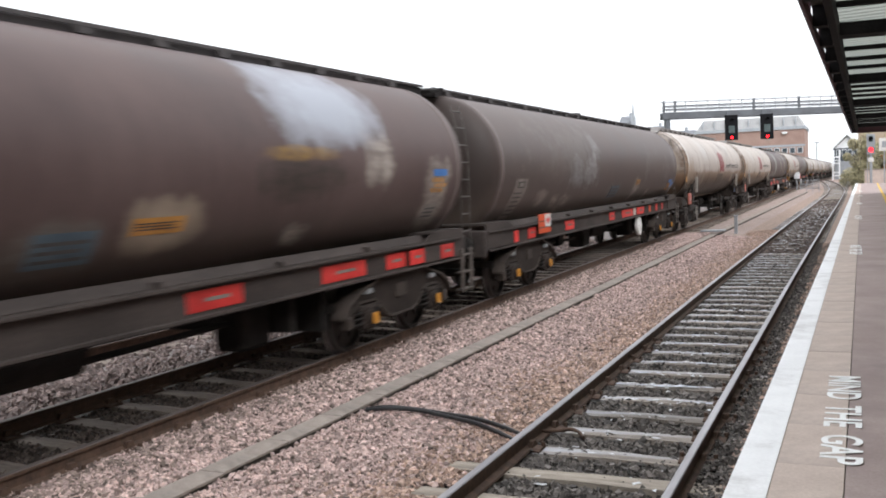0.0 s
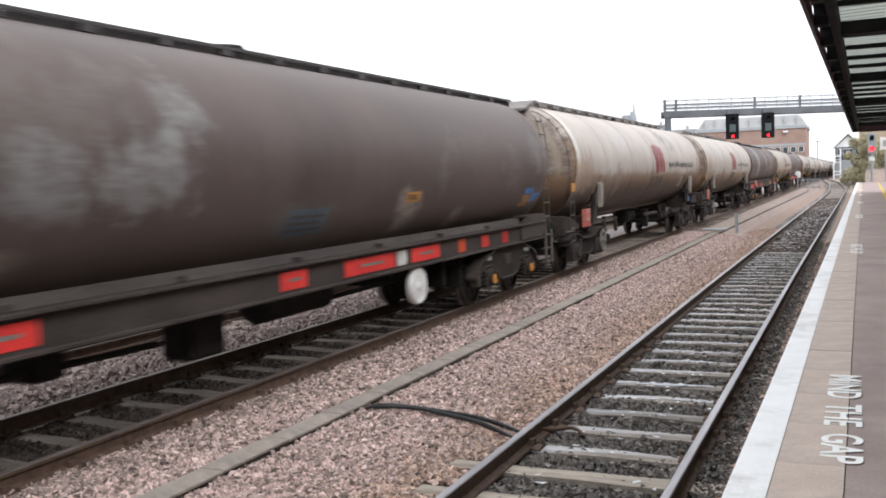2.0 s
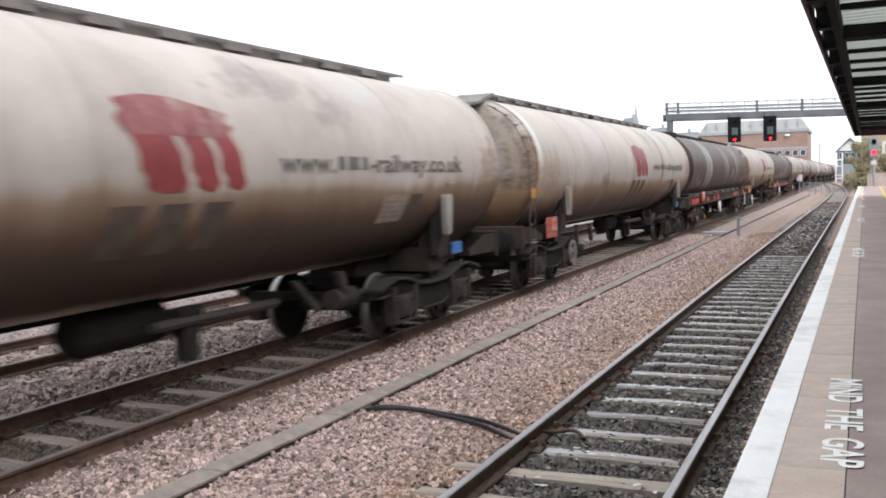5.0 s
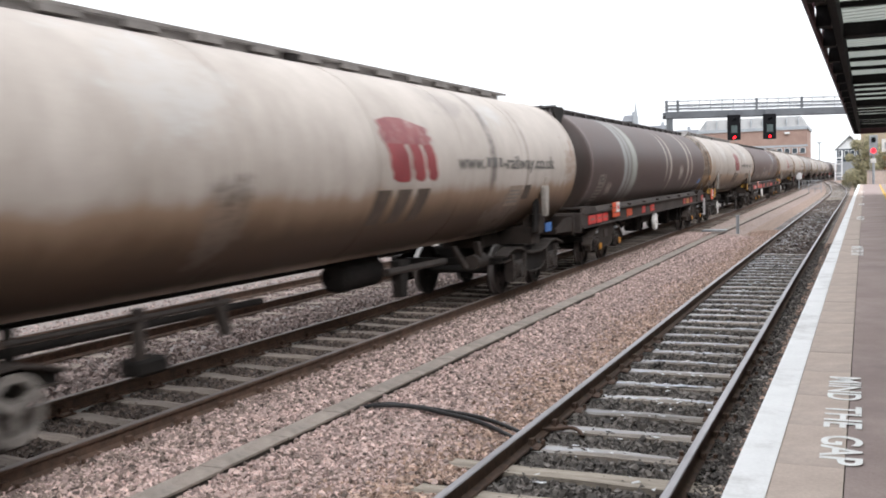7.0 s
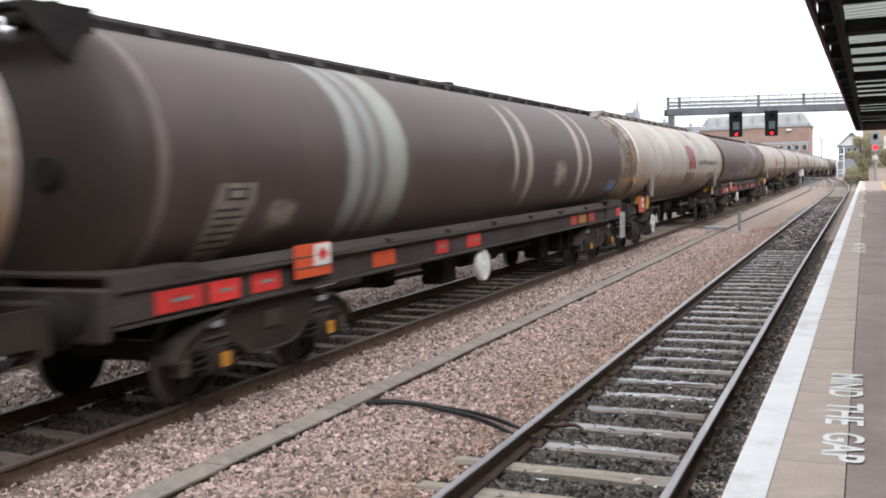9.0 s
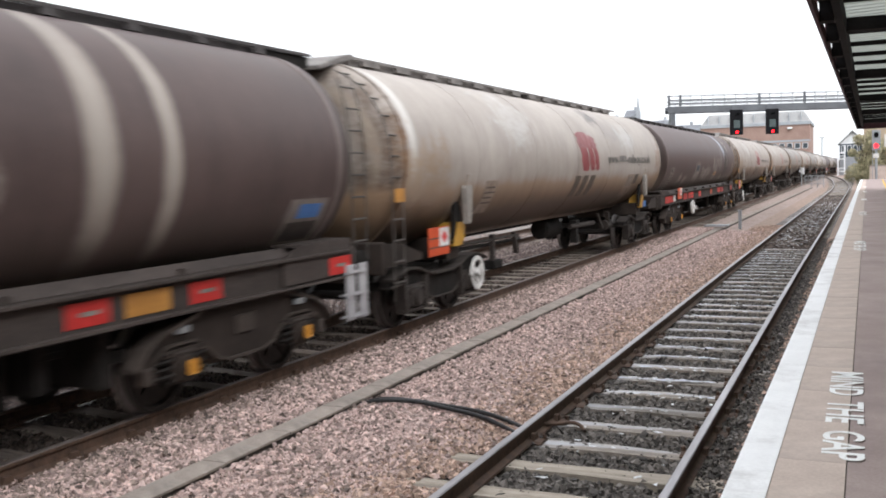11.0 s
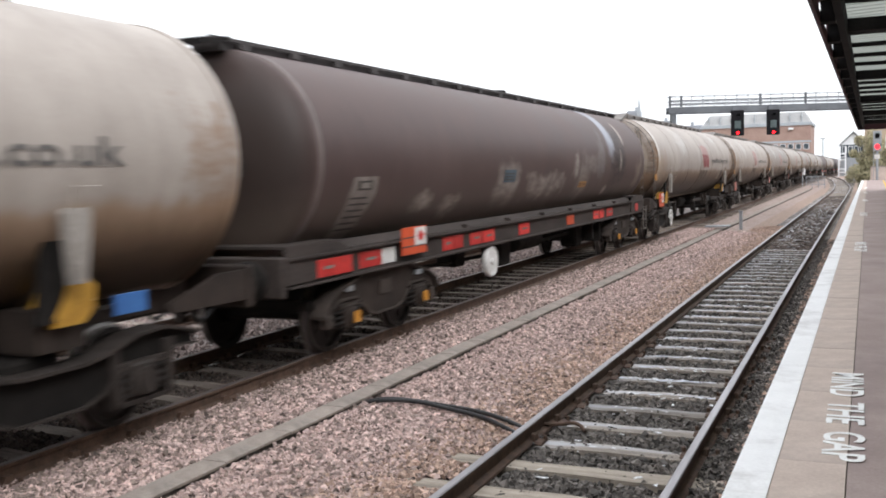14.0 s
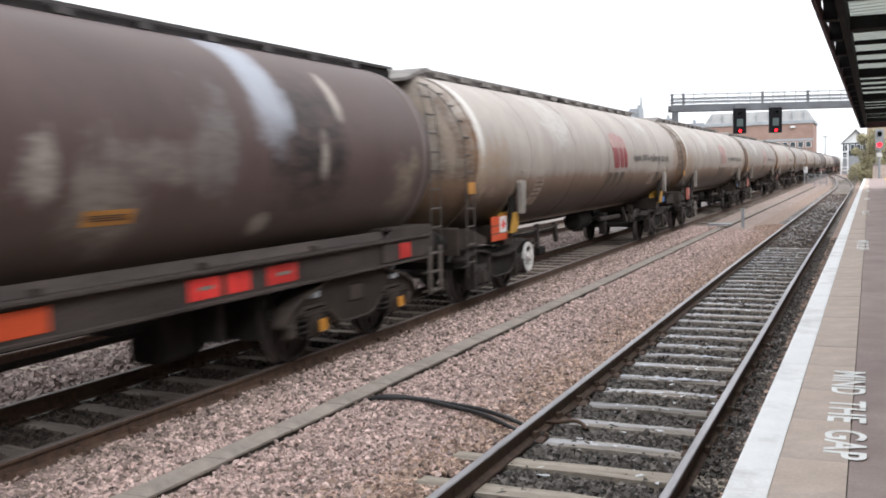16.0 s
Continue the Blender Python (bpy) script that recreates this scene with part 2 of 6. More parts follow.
PLATE_ORANGE = surface("orange_hazard_panel", (0.45, 0.05, 0.015), (0.62, 0.09, 0.026), 3, 40, 0.5, bump=0.03)
PLATE_FADED = surface("faded_red_hazard_panel", (0.25, 0.05, 0.032), (0.42, 0.1, 0.065), 3, 40, 0.6, bump=0.03)
PLATE_PINK = surface("grimy_pink_label", (0.3, 0.16, 0.145), (0.5, 0.33, 0.31), 3, 40, 0.6, bump=0.03)
PLATE_RED = surface("red_label", (0.4, 0.018, 0.016), (0.72, 0.045, 0.038), 3, 40, 0.5, bump=0.03, vary=0.25)
PLATE_BLUE = surface("blue_label", (0.03, 0.10, 0.30), (0.06, 0.2, 0.48), 3, 40, 0.5, bump=0.03)
PLATE_AMBER = surface("amber_label", (0.3, 0.13, 0.028), (0.52, 0.25, 0.055), 3, 40, 0.5, bump=0.03)
PLATE_BEIGE = surface("dusty_beige_stencil_panel", (0.12, 0.105, 0.092), (0.27, 0.24, 0.215), 5, 40, 0.7, bump=0.05)
INK = surface("dark_stencil_paint", (0.03, 0.028, 0.027), (0.075, 0.068, 0.065), 5, 40, 0.6, bump=0.03)
LOGO_RED = surface("faded_maroon_logo_paint", (0.155, 0.02, 0.025), (0.28, 0.05, 0.054), 2.5, 20, 0.55, bump=0.03)
MAROON = surface("maroon_canopy_paint", (0.03, 0.009, 0.013), (0.075, 0.022, 0.03), 2, 30, 0.7, bump=0.1)
BEAM = surface("dark_canopy_steel", (0.006, 0.0055, 0.006), (0.022, 0.02, 0.0205), 2, 30, 0.8, bump=0.1, spec=0.15)
SOFFIT = surface("dusty_grey_gutter_board", (0.07, 0.06, 0.055), (0.2, 0.18, 0.165), 2, 30, 0.8, bump=0.1)
GANTRY_GREY = surface("grey_gantry_steel", (0.07, 0.075, 0.085), (0.14, 0.15, 0.165), 1, 10, 0.6, bump=0.05)
SIGNAL_BLACK = surface("black_signal_plate", (0.004, 0.004, 0.005), (0.012, 0.012, 0.014), 2, 20, 0.8, bump=0.03, spec=0.15)
LAMP_PANEL = surface("grey_green_lamp_panel", (0.035, 0.055, 0.055), (0.065, 0.09, 0.09), 2, 20, 0.6, bump=0.03)
RED_LAMP = glow("red_signal_lamp", (1.0, 0.008, 0.014), 4.0)
GALV = surface("galvanised_steel", (0.26, 0.28, 0.3), (0.42, 0.44, 0.46), 4, 30, 0.5, metal=0.5, bump=0.05)
GREY_CABINET = surface("grey_cabinet_paint", (0.22, 0.23, 0.245), (0.34, 0.35, 0.37), 2, 20, 0.6, bump=0.05)
LOGO_UPPER = surface("weathered_maroon_logo_paint", (0.16, 0.032, 0.038), (0.27, 0.085, 0.085), 4, 20, 0.55, bump=0.03, stain=(0.36, 0.26, 0.24))
LOGO_FADED = surface("bleached_logo_paint", (0.24, 0.10, 0.095), (0.42, 0.30, 0.27), 2.5, 20, 0.55, bump=0.03)
RED_BRICK = surface("red_brick", (0.2693, 0.1725, 0.1449), (0.3790, 0.2612, 0.2225), 0.3, 3, 0.9, bump=0.2)
BUFF_BRICK = surface("buff_brick", (0.33, 0.25, 0.18), (0.46, 0.36, 0.27), 0.4, 4, 0.9, bump=0.2, vary=0.08)
SLATE = surface("grey_slate_roof", (0.13, 0.135, 0.15), (0.22, 0.23, 0.25), 0.4, 4, 0.7, bump=0.2)
GLASS_DARK = surface("dark_window_glass", (0.03, 0.04, 0.05), (0.07, 0.085, 0.1), 0.5, 4, 0.15, bump=0.0)
WHITE_WOOD = surface("white_painted_timber", (0.6, 0.61, 0.63), (0.8, 0.8, 0.81), 1, 10, 0.6, bump=0.05)
LEAF = surface("autumn_leaf", (0.2, 0.18, 0.1), (0.42, 0.38, 0.24), 3, 20, 0.7, bump=0.0, island=0.5)
LEAF_ORANGE = surface("orange_autumn_leaf", (0.2, 0.09, 0.02), (0.4, 0.2, 0.05), 3, 20, 0.7, bump=0.0, island=0.5)
PALE_ROOF = surface("pale_grey_roof", (0.2720, 0.2730, 0.2736), (0.3840, 0.3822, 0.3800), 0.3, 3, 0.7, bump=0.1)
BARK = surface("brown_bark", (0.05, 0.04, 0.03), (0.13, 0.1, 0.08), 5, 30, 0.9, bump=0.4)
GRASS = surface("lineside_earth_and_grass", (0.07, 0.075, 0.035), (0.16, 0.14, 0.09), 0.5, 8, 0.95, bump=0.4)
# stone colour paled and blued to carry the distance haze
FAR_STONE = surface("hazy_town_stone", (0.30, 0.32, 0.35), (0.42, 0.44, 0.47), 0.2, 2, 0.9, bump=0.0)


def ribbed_sheet():
    """Translucent ribbed roof sheet, pale green from below."""
    m = surface("pale_ribbed_roof_sheet", (0.26, 0.28, 0.255), (0.42, 0.44, 0.41), 2, 30, 0.6, bump=0.05, stretch=(0.3, 3, 1))
    b = m.node_tree.nodes["Principled BSDF"]
    out = m.node_tree.nodes["Material Output"]
    tr = node(m, "ShaderNodeBsdfTranslucent", Color=(0.3, 0.315, 0.285, 1))
    ms = node(m, "ShaderNodeMixShader", Fac=0.7)
    link(m, b.outputs[0], ms.inputs[1])
    link(m, tr.outputs[0], ms.inputs[2])
    link(m, ms.outputs[0], out.inputs["Surface"])
    return m


ROOF_SHEET = ribbed_sheet()


# ---- mesh helpers ----
def box(bm, x0, x1, y0, y1, z0, z1, bevel=0.0):
    """An upright box, with its edges chamfered if bevel is given."""
    vs = [bm.verts.new((x, y, z)) for z in (z0, z1) for y in (y0, y1) for x in (x0, x1)]
    fs = [bm.faces.new([vs[i] for i in q]) for q in ((0, 2, 3, 1), (4, 5, 7, 6), (0, 1, 5, 4), (2, 6, 7, 3), (0, 4, 6, 2), (1, 3, 7, 5))]
    if bevel:
        es = {e for f in fs for e in f.edges}
        bmesh.ops.bevel(bm, geom=list(es), offset=bevel, segments=1, affect="EDGES")


def tube(bm, a, b, r, n=10, r2=None):
    """A round bar from a to b."""
    a, b = Vector(a), Vector(b)
    d = (b - a).normalized()
    u = d.orthogonal().normalized()
    w = d.cross(u)
    rings = []
    for p, rr in ((a, r), (b, r if r2 is None else r2)):
        rings.append([bm.verts.new(p + (u * math.cos(2 * math.pi * i / n) + w * math.sin(2 * math.pi * i / n)) * rr) for i in range(n)])
    for i in range(n):
        j = (i + 1) % n
        bm.faces.new((rings[0][i], rings[0][j], rings[1][j], rings[1][i]))
    bm.faces.new(rings[0][::-1])
    bm.faces.new(rings[1])


def prism(bm, outline, x0, x1):
    """A plate of outline (y, z) from x0 to x1."""
    a = [bm.verts.new((x0, y, z)) for y, z in outline]
    b = [bm.verts.new((x1, y, z)) for y, z in outline]
    n = len(outline)
    for i in range(n):
        j = (i + 1) % n
        bm.faces.new((a[i], a[j], b[j], b[i]))
    bm.faces.new(a[::-1])
    bm.faces.new(b)


def sweep(bm, section, stations, cap=True):
    """A section of (across, up) points carried along stations (x, y, z) that run roughly along y."""
    rows = []
    n = len(stations)
    for k, (x, y, z) in enumerate(stations):
        p, q = stations[max(0, k - 1)], stations[min(n - 1, k + 1)]
        d = Vector((q[0] - p[0], q[1] - p[1], 0)).normalized()
        across = Vector((d.y, -d.x, 0))
        rows.append([bm.verts.new(Vector((x, y, z)) + across * a + Vector((0, 0, u))) for a, u in section])
    m = len(section)
    for k in range(n - 1):
        for i in range(m):
            j = (i + 1) % m
            bm.faces.new((rows[k][i], rows[k][j], rows[k + 1][j], rows[k + 1][i]))
    if cap:
        bm.faces.new(rows[0][::-1])
        bm.faces.new(rows[-1])


def lathe(bm, profile, centre, n=48, axis="y"):
    """A body of revolution about the y (or x) axis through centre; profile of (along, radius)."""
    rows = []
    for s, r in profile:
        row = []
        for i in range(n if r > 1e-5 else 1):
            a = 2 * math.pi * i / n
            c, e = r * math.cos(a), r * math.sin(a)
            row.append(bm.verts.new(Vector(centre) + (Vector((c, s, e)) if axis == "y" else Vector((s, c, e)))))
        rows.append(row)
    for p, q in zip(rows, rows[1:]):
        if len(p) == 1 and len(q) == 1:
            continue
        for i in range(n):
            j = (i + 1) % n
            if len(p) == 1:
                f = (p[0], q[j], q[i])
            elif len(q) == 1:
                f = (p[i], p[j], q[0])
            else:
                f = (p[i], p[j], q[j], q[i])
            bm.faces.new(f)


def mesh_of(name, bm, material, smooth=False):
    bmesh.ops.recalc_face_normals(bm, faces=bm.faces[:])
    me = bpy.data.meshes.new(name)
    bm.to_mesh(me)
    bm.free()
    for m in material if isinstance(material, (list, tuple)) else [material]:
        me.materials.append(m)
    if smooth:
        me.shade_smooth()
    return me


def part(name, bm, material, parent=None, label="", smooth=False):
    ob = new(name, mesh_of(name, bm, material, smooth))
    ob.parent = parent
    return tagged(ob, label) if label else ob


def share(name, me, parent, m=None, label=""):
    """One more object on a mesh that is already there."""
    ob = new(name, me)
    ob.parent = parent
    if m is not None:
        ob.matrix_basis = m
    return tagged(ob, label) if label else ob


def made(fn, *args, **kw):
    bm = bmesh.new()
    fn(bm, *args, **kw)
    return bm


def thing(name, label, category, m=None, group="", kind=""):
    ob = new(name)
    if m is not None:
        ob.matrix_basis = m
    return tagged(ob, label, category, group, kind)


def glide(y, stops):
    """A smooth value between (y, value) stops."""
    if y <= stops[0][0]:
        return stops[0][1]
    for (a, p), (b, q) in zip(stops, stops[1:]):
        if y <= b:
            k = (y - a) / (b - a)
            k = k * k * (3 - 2 * k) * 0.35 + k * 0.65
            return p + (q - p) * k
    return stops[-1][1]


# ---- the plan: three tracks, a platform ----
NEAR = [(-60, 0.75), (20, 0.76), (45, 0.84), (75, 0.98), (100, 1.08), (115, 0.92), (130, 0.5), (145, -0.05), (165, -0.95), (190, -2.2), (214, -3.5), (260, -6.3), (330, -11.0)]


def near_x(y):
    return glide(y, NEAR)


def train_x(y):
    return -4.2 if y < 140 else -4.2 + (y - 140) ** 2 * 0.00005


def train_z(y):
    return 0.06 + 0.0032 * min(max(y, -40), 120)


def near_z(y):
    k = min(1.0, max(0.0, (y - 85) / 75))
    return 0.36 * k * k * (3 - 2 * k)


def edge_x(y):
    return 2.205 + 0.0066 * y


GAUGE = 1.505
PLAT_Z = 0.9


# ---- ground, tracks ----
def build_ground():
    cols = [(-2500, "g"), (-400, "g"), (-60, "g"), (-16, "g"), (-11, "c"), (-9.6, "c"), (-6.0, "c"), (-5.35, "d"), (-3.1, "b"), (-2.75, "b"), (-1.99, "b"), (-1.35, "r"), (-0.75, "r"), (-0.05, "d"), (1.55, "d"), (1.75, "r"), (2.0, "r"), (2.45, "g"), (9, "g"), (40, "g"), (400, "g"), (2500, "g")]
    zs = {-16: 0.0, -11: -0.05, -9.6: -0.12, -6.0: -0.13, -5.35: -0.22, -3.1: -0.21, -2.75: -0.195, -1.99: -0.25, -1.35: -0.2, -0.75: -0.19, -0.05: -0.24, 1.55: -0.24, 1.75: -0.165, 2.0: -0.155, 2.45: -0.155}
    rows = [-2500, -300, -60, -20] + [0 + 4 * i for i in range(46)] + [200, 230, 260, 300, 500, 1000, 2800]
    mats = [GRASS, GREY_BALLAST, DIRT, RUSTY_BALLAST, BALLAST, BALLAST_BED]
    slot = {"g": 0, "c": 1, "d": 2, "r": 3, "b": 4}
    bm = bmesh.new()
    grid = []
    for y in rows:
        row = []
        for x, _ in cols:
            lift = 0.0
            if -16 < x < -2.5:
                lift = train_z(y)
            elif -2.5 <= x < -0.5:
                lift = max(train_z(y) * (-0.5 - x) / 3.0, near_z(y))
            if x > -0.9:
                lift = near_z(y)
            drift = near_x(min(y, 100)) - 0.75 if -1.5 < x < 2.1 else 0.0
            row.append(bm.verts.new((x + drift, y, zs.get(x, -0.05 if x > 2.4 else 0.0) + lift)))
        grid.append(row)
    for a, b in zip(grid, grid[1:]):
        for i in range(len(cols) - 1):
            f = bm.faces.new((a[i], a[i + 1], b[i + 1], b[i]))
            f.material_index = 5 if cols[i][1] in "br" and 3 < a[i].co.y < 30 and cols[i][0] < 0 else slot[cols[i][1]]
    tagged(part("ground", bm, mats), "pinkish grey railway ballast with oily trackbed and verges", "ground", kind="structure")


RAIL_SECTION = [(-0.07, -0.16), (0.07, -0.16), (0.065, -0.145), (0.012, -0.125), (0.012, -0.045), (0.035, -0.035), (0.036, -0.008), (0.028, 0.0), (-0.028, 0.0), (-0.036, -0.008), (-0.035, -0.035), (-0.012, -0.045), (-0.012, -0.125), (-0.065, -0.145)]


def chair_bm():
    """A cast rail chair with a key and two screws."""
    bm = bmesh.new()
    prism(bm, [(-0.1, -0.17), (0.1, -0.17), (0.1, -0.16), (0.06, -0.145), (-0.06, -0.145), (-0.1, -0.16)], -0.15, 0.15)
    for s in (-1, 1):
        prism(bm, [(-0.06, -0.15), (0.06, -0.15), (0.035, -0.09), (-0.035, -0.09)], s * 0.03, s * 0.075)
        tube(bm, (s * 0.14, 0.05, -0.15), (s * 0.14, 0.05, -0.11), 0.02, 6)
    return bm


def sleeper_bm(seed):
    """A worn sleeper, with uneven edges and slightly sagging top."""
    rnd = random.Random(seed)
    bm = bmesh.new()
    n = 7
    rows = []
    for i in range(n):
        x = -1.3 + 2.6 * i / (n - 1)
        w, h = 0.125 + rnd.uniform(-0.012, 0.012), rnd.uniform(-0.012, 0.006)
        rows.append([bm.verts.new(p) for p in ((x, -w, -0.3), (x, w, -0.3), (x, w - 0.01, -0.17 + h), (x, -w + 0.01, -0.17 + h))])
    for a, b in zip(rows, rows[1:]):
        for i in range(4):
            j = (i + 1) % 4
            bm.faces.new((a[i], a[j], b[j], b[i]))
    bm.faces.new(rows[0])
    bm.faces.new(rows[-1][::-1])
    return bm


SLEEPERS = {}


def build_track(name, label, xf, zf, y0, y1, first, pitch, singles, mat, top, drops=0, chairs=True, skew=0.0):
    track = thing(name, label, "railway track", kind="structure")
    step = [y0 + (y1 - y0) * i / 90 for i in range(91)]
    for side in (-1, 1):
        bm = bmesh.new()
        sweep(bm, RAIL_SECTION, [(xf(y) + side * GAUGE / 2, y, zf(y)) for y in step])
        bm.faces.ensure_lookup_table()
        for f in bm.faces:
            f.normal_update()
            if f.normal.z > 0.55 or f.normal.z < -0.55:
                c = f.calc_center_median()
                if c.z > zf(c.y) - 0.02:
                    f.material_index = 1
        part("rail", bm, [RUST, top], track, "rusty steel rail with a worn head")
    if mat.name not in SLEEPERS:
        SLEEPERS[mat.name] = [mesh_of("sleeper", sleeper_bm(i), mat) for i in range(6)]
    meshes = SLEEPERS[mat.name]
    rnd = random.Random(len(name))
    rest = bmesh.new()
    chair = mesh_of("rail_chair", chair_bm(), RUST)
    y, k = first, 0
    while y < y1:
        x, z = xf(y), zf(y)
        turn = -math.degrees(math.atan2(xf(y + 1) - xf(y - 1), 2))
        if name == "track_near" and k in (29, 30):
            share("sleeper", mesh_of("sleeper", sleeper_bm(k), SLEEPER_PALE), track, pose(x - 0.06, y, z + 0.014, 0, 0, turn + skew), "sun-bleached sleeper with a bare end")
        elif k < singles:
            share("sleeper", meshes[k % 6], track, pose(x + rnd.uniform(-0.04, 0.04), y + rnd.uniform(-0.02, 0.02), z + rnd.uniform(-0.008, 0.008), 0, 0, turn + skew + rnd.uniform(-1.5, 1.5)))
            if chairs and k < 40:
                for side in (-1, 1):
                    share("rail_chair", chair, track, pose(x + side * GAUGE / 2, y, z, 0, 0, turn))
        else:
            box(rest, x - 1.3, x + 1.3, y - 0.125, y + 0.125, z - 0.3, z - 0.17)
        y += pitch
        k += 1
    tagged(part("sleepers", rest, mat, track), kind="stuff")
    return track


def stones(name, label, material, area, count, size, zf, seed, skip=None, drift=None):
    """Loose angular stones scattered over x0..x1, y0..y1, thinning out with distance."""
    rng = np.random.default_rng(seed)
    x0, x1, y0, y1 = area
    cube = np.array([(x, y, z) for z in (-1, 1) for y in (-1, 1) for x in (-1, 1)], float)
    quad = np.array([(0, 2, 3, 1), (4, 5, 7, 6), (0, 1, 5, 4), (2, 6, 7, 3), (0, 4, 6, 2), (1, 3, 7, 5)])
    u = rng.random(count)
    py = y0 + (y1 - y0) * u ** 1.5
    px = x0 + (x1 - x0) * rng.random(count)
    if skip is not None:
        keep = ~skip(px, py)
        px, py = px[keep], py[keep]
    if drift is not None:
        px = px + np.array([drift(b) for b in py])
    n = len(px)
    pz = np.array([zf(a, b) for a, b in zip(px, py)])
    s = size * (0.5 + 0.8 * rng.random(n) ** 1.6)
    v = (cube[None] + rng.uniform(-0.55, 0.55, (n, 8, 3))) * (s[:, None, None] * (0.45 + 0.6 * rng.random((n, 1, 3))))
    q = rng.normal(0, 1, (n, 4))
    q /= np.linalg.norm(q, axis=1)[:, None]
    w, i, j, k = q.T
    turn = np.array([[1 - 2 * (j * j + k * k), 2 * (i * j - k * w), 2 * (i * k + j * w)], [2 * (i * j + k * w), 1 - 2 * (i * i + k * k), 2 * (j * k - i * w)], [2 * (i * k - j * w), 2 * (j * k + i * w), 1 - 2 * (i * i + j * j)]])
    v = np.einsum("abn,nvb->nva", turn, v)
    v = (v + np.stack([px, py, pz + s * 0.25], -1)[:, None, :]).reshape(-1, 3)
    f = (quad[None] + (np.arange(n) * 8)[:, None, None]).reshape(-1, 4)
    me = bpy.data.meshes.new(name)
    me.from_pydata(v.tolist(), [], f.tolist())
    me.materials.append(material)
    tagged(new(name, me), label, "ballast", kind="stuff")


def build_ballast():
    def between_z(x, y):
        if x < -2.32:
            return train_z(y) - (0.178 if x < -2.75 else 0.2)
        low = train_z(y) * max(0.0, min(1.0, (-0.5 - x) / 3.0)) - 0.205
        return low if x < -0.85 else low + 0.035 * min(1.0, (x + 0.85) / 0.25)

    def trough(x, y):
        thin = (x > -1.0) & (np.modf(np.abs(np.sin(x * 91.7 + y * 47.3)) * 391.3)[0] < np.clip((x + 1.0) / 0.7, 0.0, 0.75))
        return ((x > -2.4) & (x < -2.09)) | bare_ends(x, y) | thin

    def bare_ends(x, y):
        """Two sleeper ends stay clear of stones."""
        return (x > -0.46) & ((np.abs(y - 6.7) < 0.14) | (np.abs(y - 7.42) < 0.14))

    def timber(x, y):
        """Most stones lie between the sleepers, a few on their edges."""
        d = np.abs((y + 0.044 * (x - 0.75) - 7.37 + 0.36) % 0.72 - 0.36)
        return d < 0.045 + 0.045 * np.sin(x * 7 + np.sin(y * 5) * 3) + 0.03 * np.sin(x * 23 + y * 11)

    stones("ballast_stones", "pink and grey granite ballast stones between two tracks", STONE, (-3.42, -0.1, 4.5, 38), 128000, 0.0215, between_z, 3, trough)
    stones("dark_ballast_stones", "darker brown and grey stones among pink ballast", STONE_MIXED, (-3.4, -0.2, 4.5, 30), 11000, 0.022, lambda x, y: between_z(x, y) + 0.006, 23, trough)
    stones("brown_ballast_stones", "brown, brake-dusted ballast stones beside the running rail", STONE_MIXED, (-3.42, -2.55, 4.5, 34), 17000, 0.0215, lambda x, y: between_z(x, y) + 0.007, 29, lambda x, y: np.modf(np.abs(np.sin(x * 113.3 + y * 271.9)) * 417.1)[0] < np.clip((x + 3.42) / 0.85, 0.0, 1.0))
    stones("rusty_ballast_stones", "rust-stained brown ballast stones beside a rail", STONE_RUST, (-1.25, -0.1, 5.0, 42), 30000, 0.0205, lambda x, y: between_z(x, y) + 0.008, 13, lambda x, y: bare_ends(x, y) | (np.modf(np.abs(np.sin(x * 127.1 + y * 311.7)) * 437.5)[0] > np.clip((x + 1.2 + 0.15 * np.sin(y * 1.3)) / 0.9, 0.0, 1.0)))
    stones("grey_ballast_stones", "grey granite ballast stones behind the train", STONE_GREY, (-10.5, -5.3, 6.5, 34), 30000, 0.03, lambda x, y: train_z(y) - 0.13, 4)
    stones("trackbed_stones", "oily dark ballast stones between rusty rails", STONE_DARK, (0.06, 1.46, 5.5, 32), 18000, 0.027, lambda x, y: -0.212, 5, timber)
    stones("trackbed_stones", "oily dark ballast further down the rusty track", STONE_BROWN, (0.06, 1.46, 30, 85), 5000, 0.05, lambda x, y: near_z(y) - 0.218, 15, timber, lambda y: near_x(y) - 0.75)
    stones("trackbed_stones", "dark ballast stones between the rails under the train", STONE_BROWN, (-4.9, -3.5, 4.5, 26), 14000, 0.022, lambda x, y: train_z(y) - 0.2, 6, lambda x, y: np.abs((y + 0.12 * (x + 4.2) - 6.1 + 0.3525) % 0.705 - 0.3525) < 0.1 + 0.03 * np.sin(x * 9 + y * 4))
    stones("cess_stones", "dirty stones along the foot of the platform", STONE_DARK, (1.58, 2.25, 4.0, 34), 12000, 0.018, lambda x, y: -0.162, 7)
    stones("cess_stones", "rusty brown stones along the foot of the platform", STONE_RUST, (1.8, 2.3, 4.0, 34), 5000, 0.018, lambda x, y: -0.158, 8)


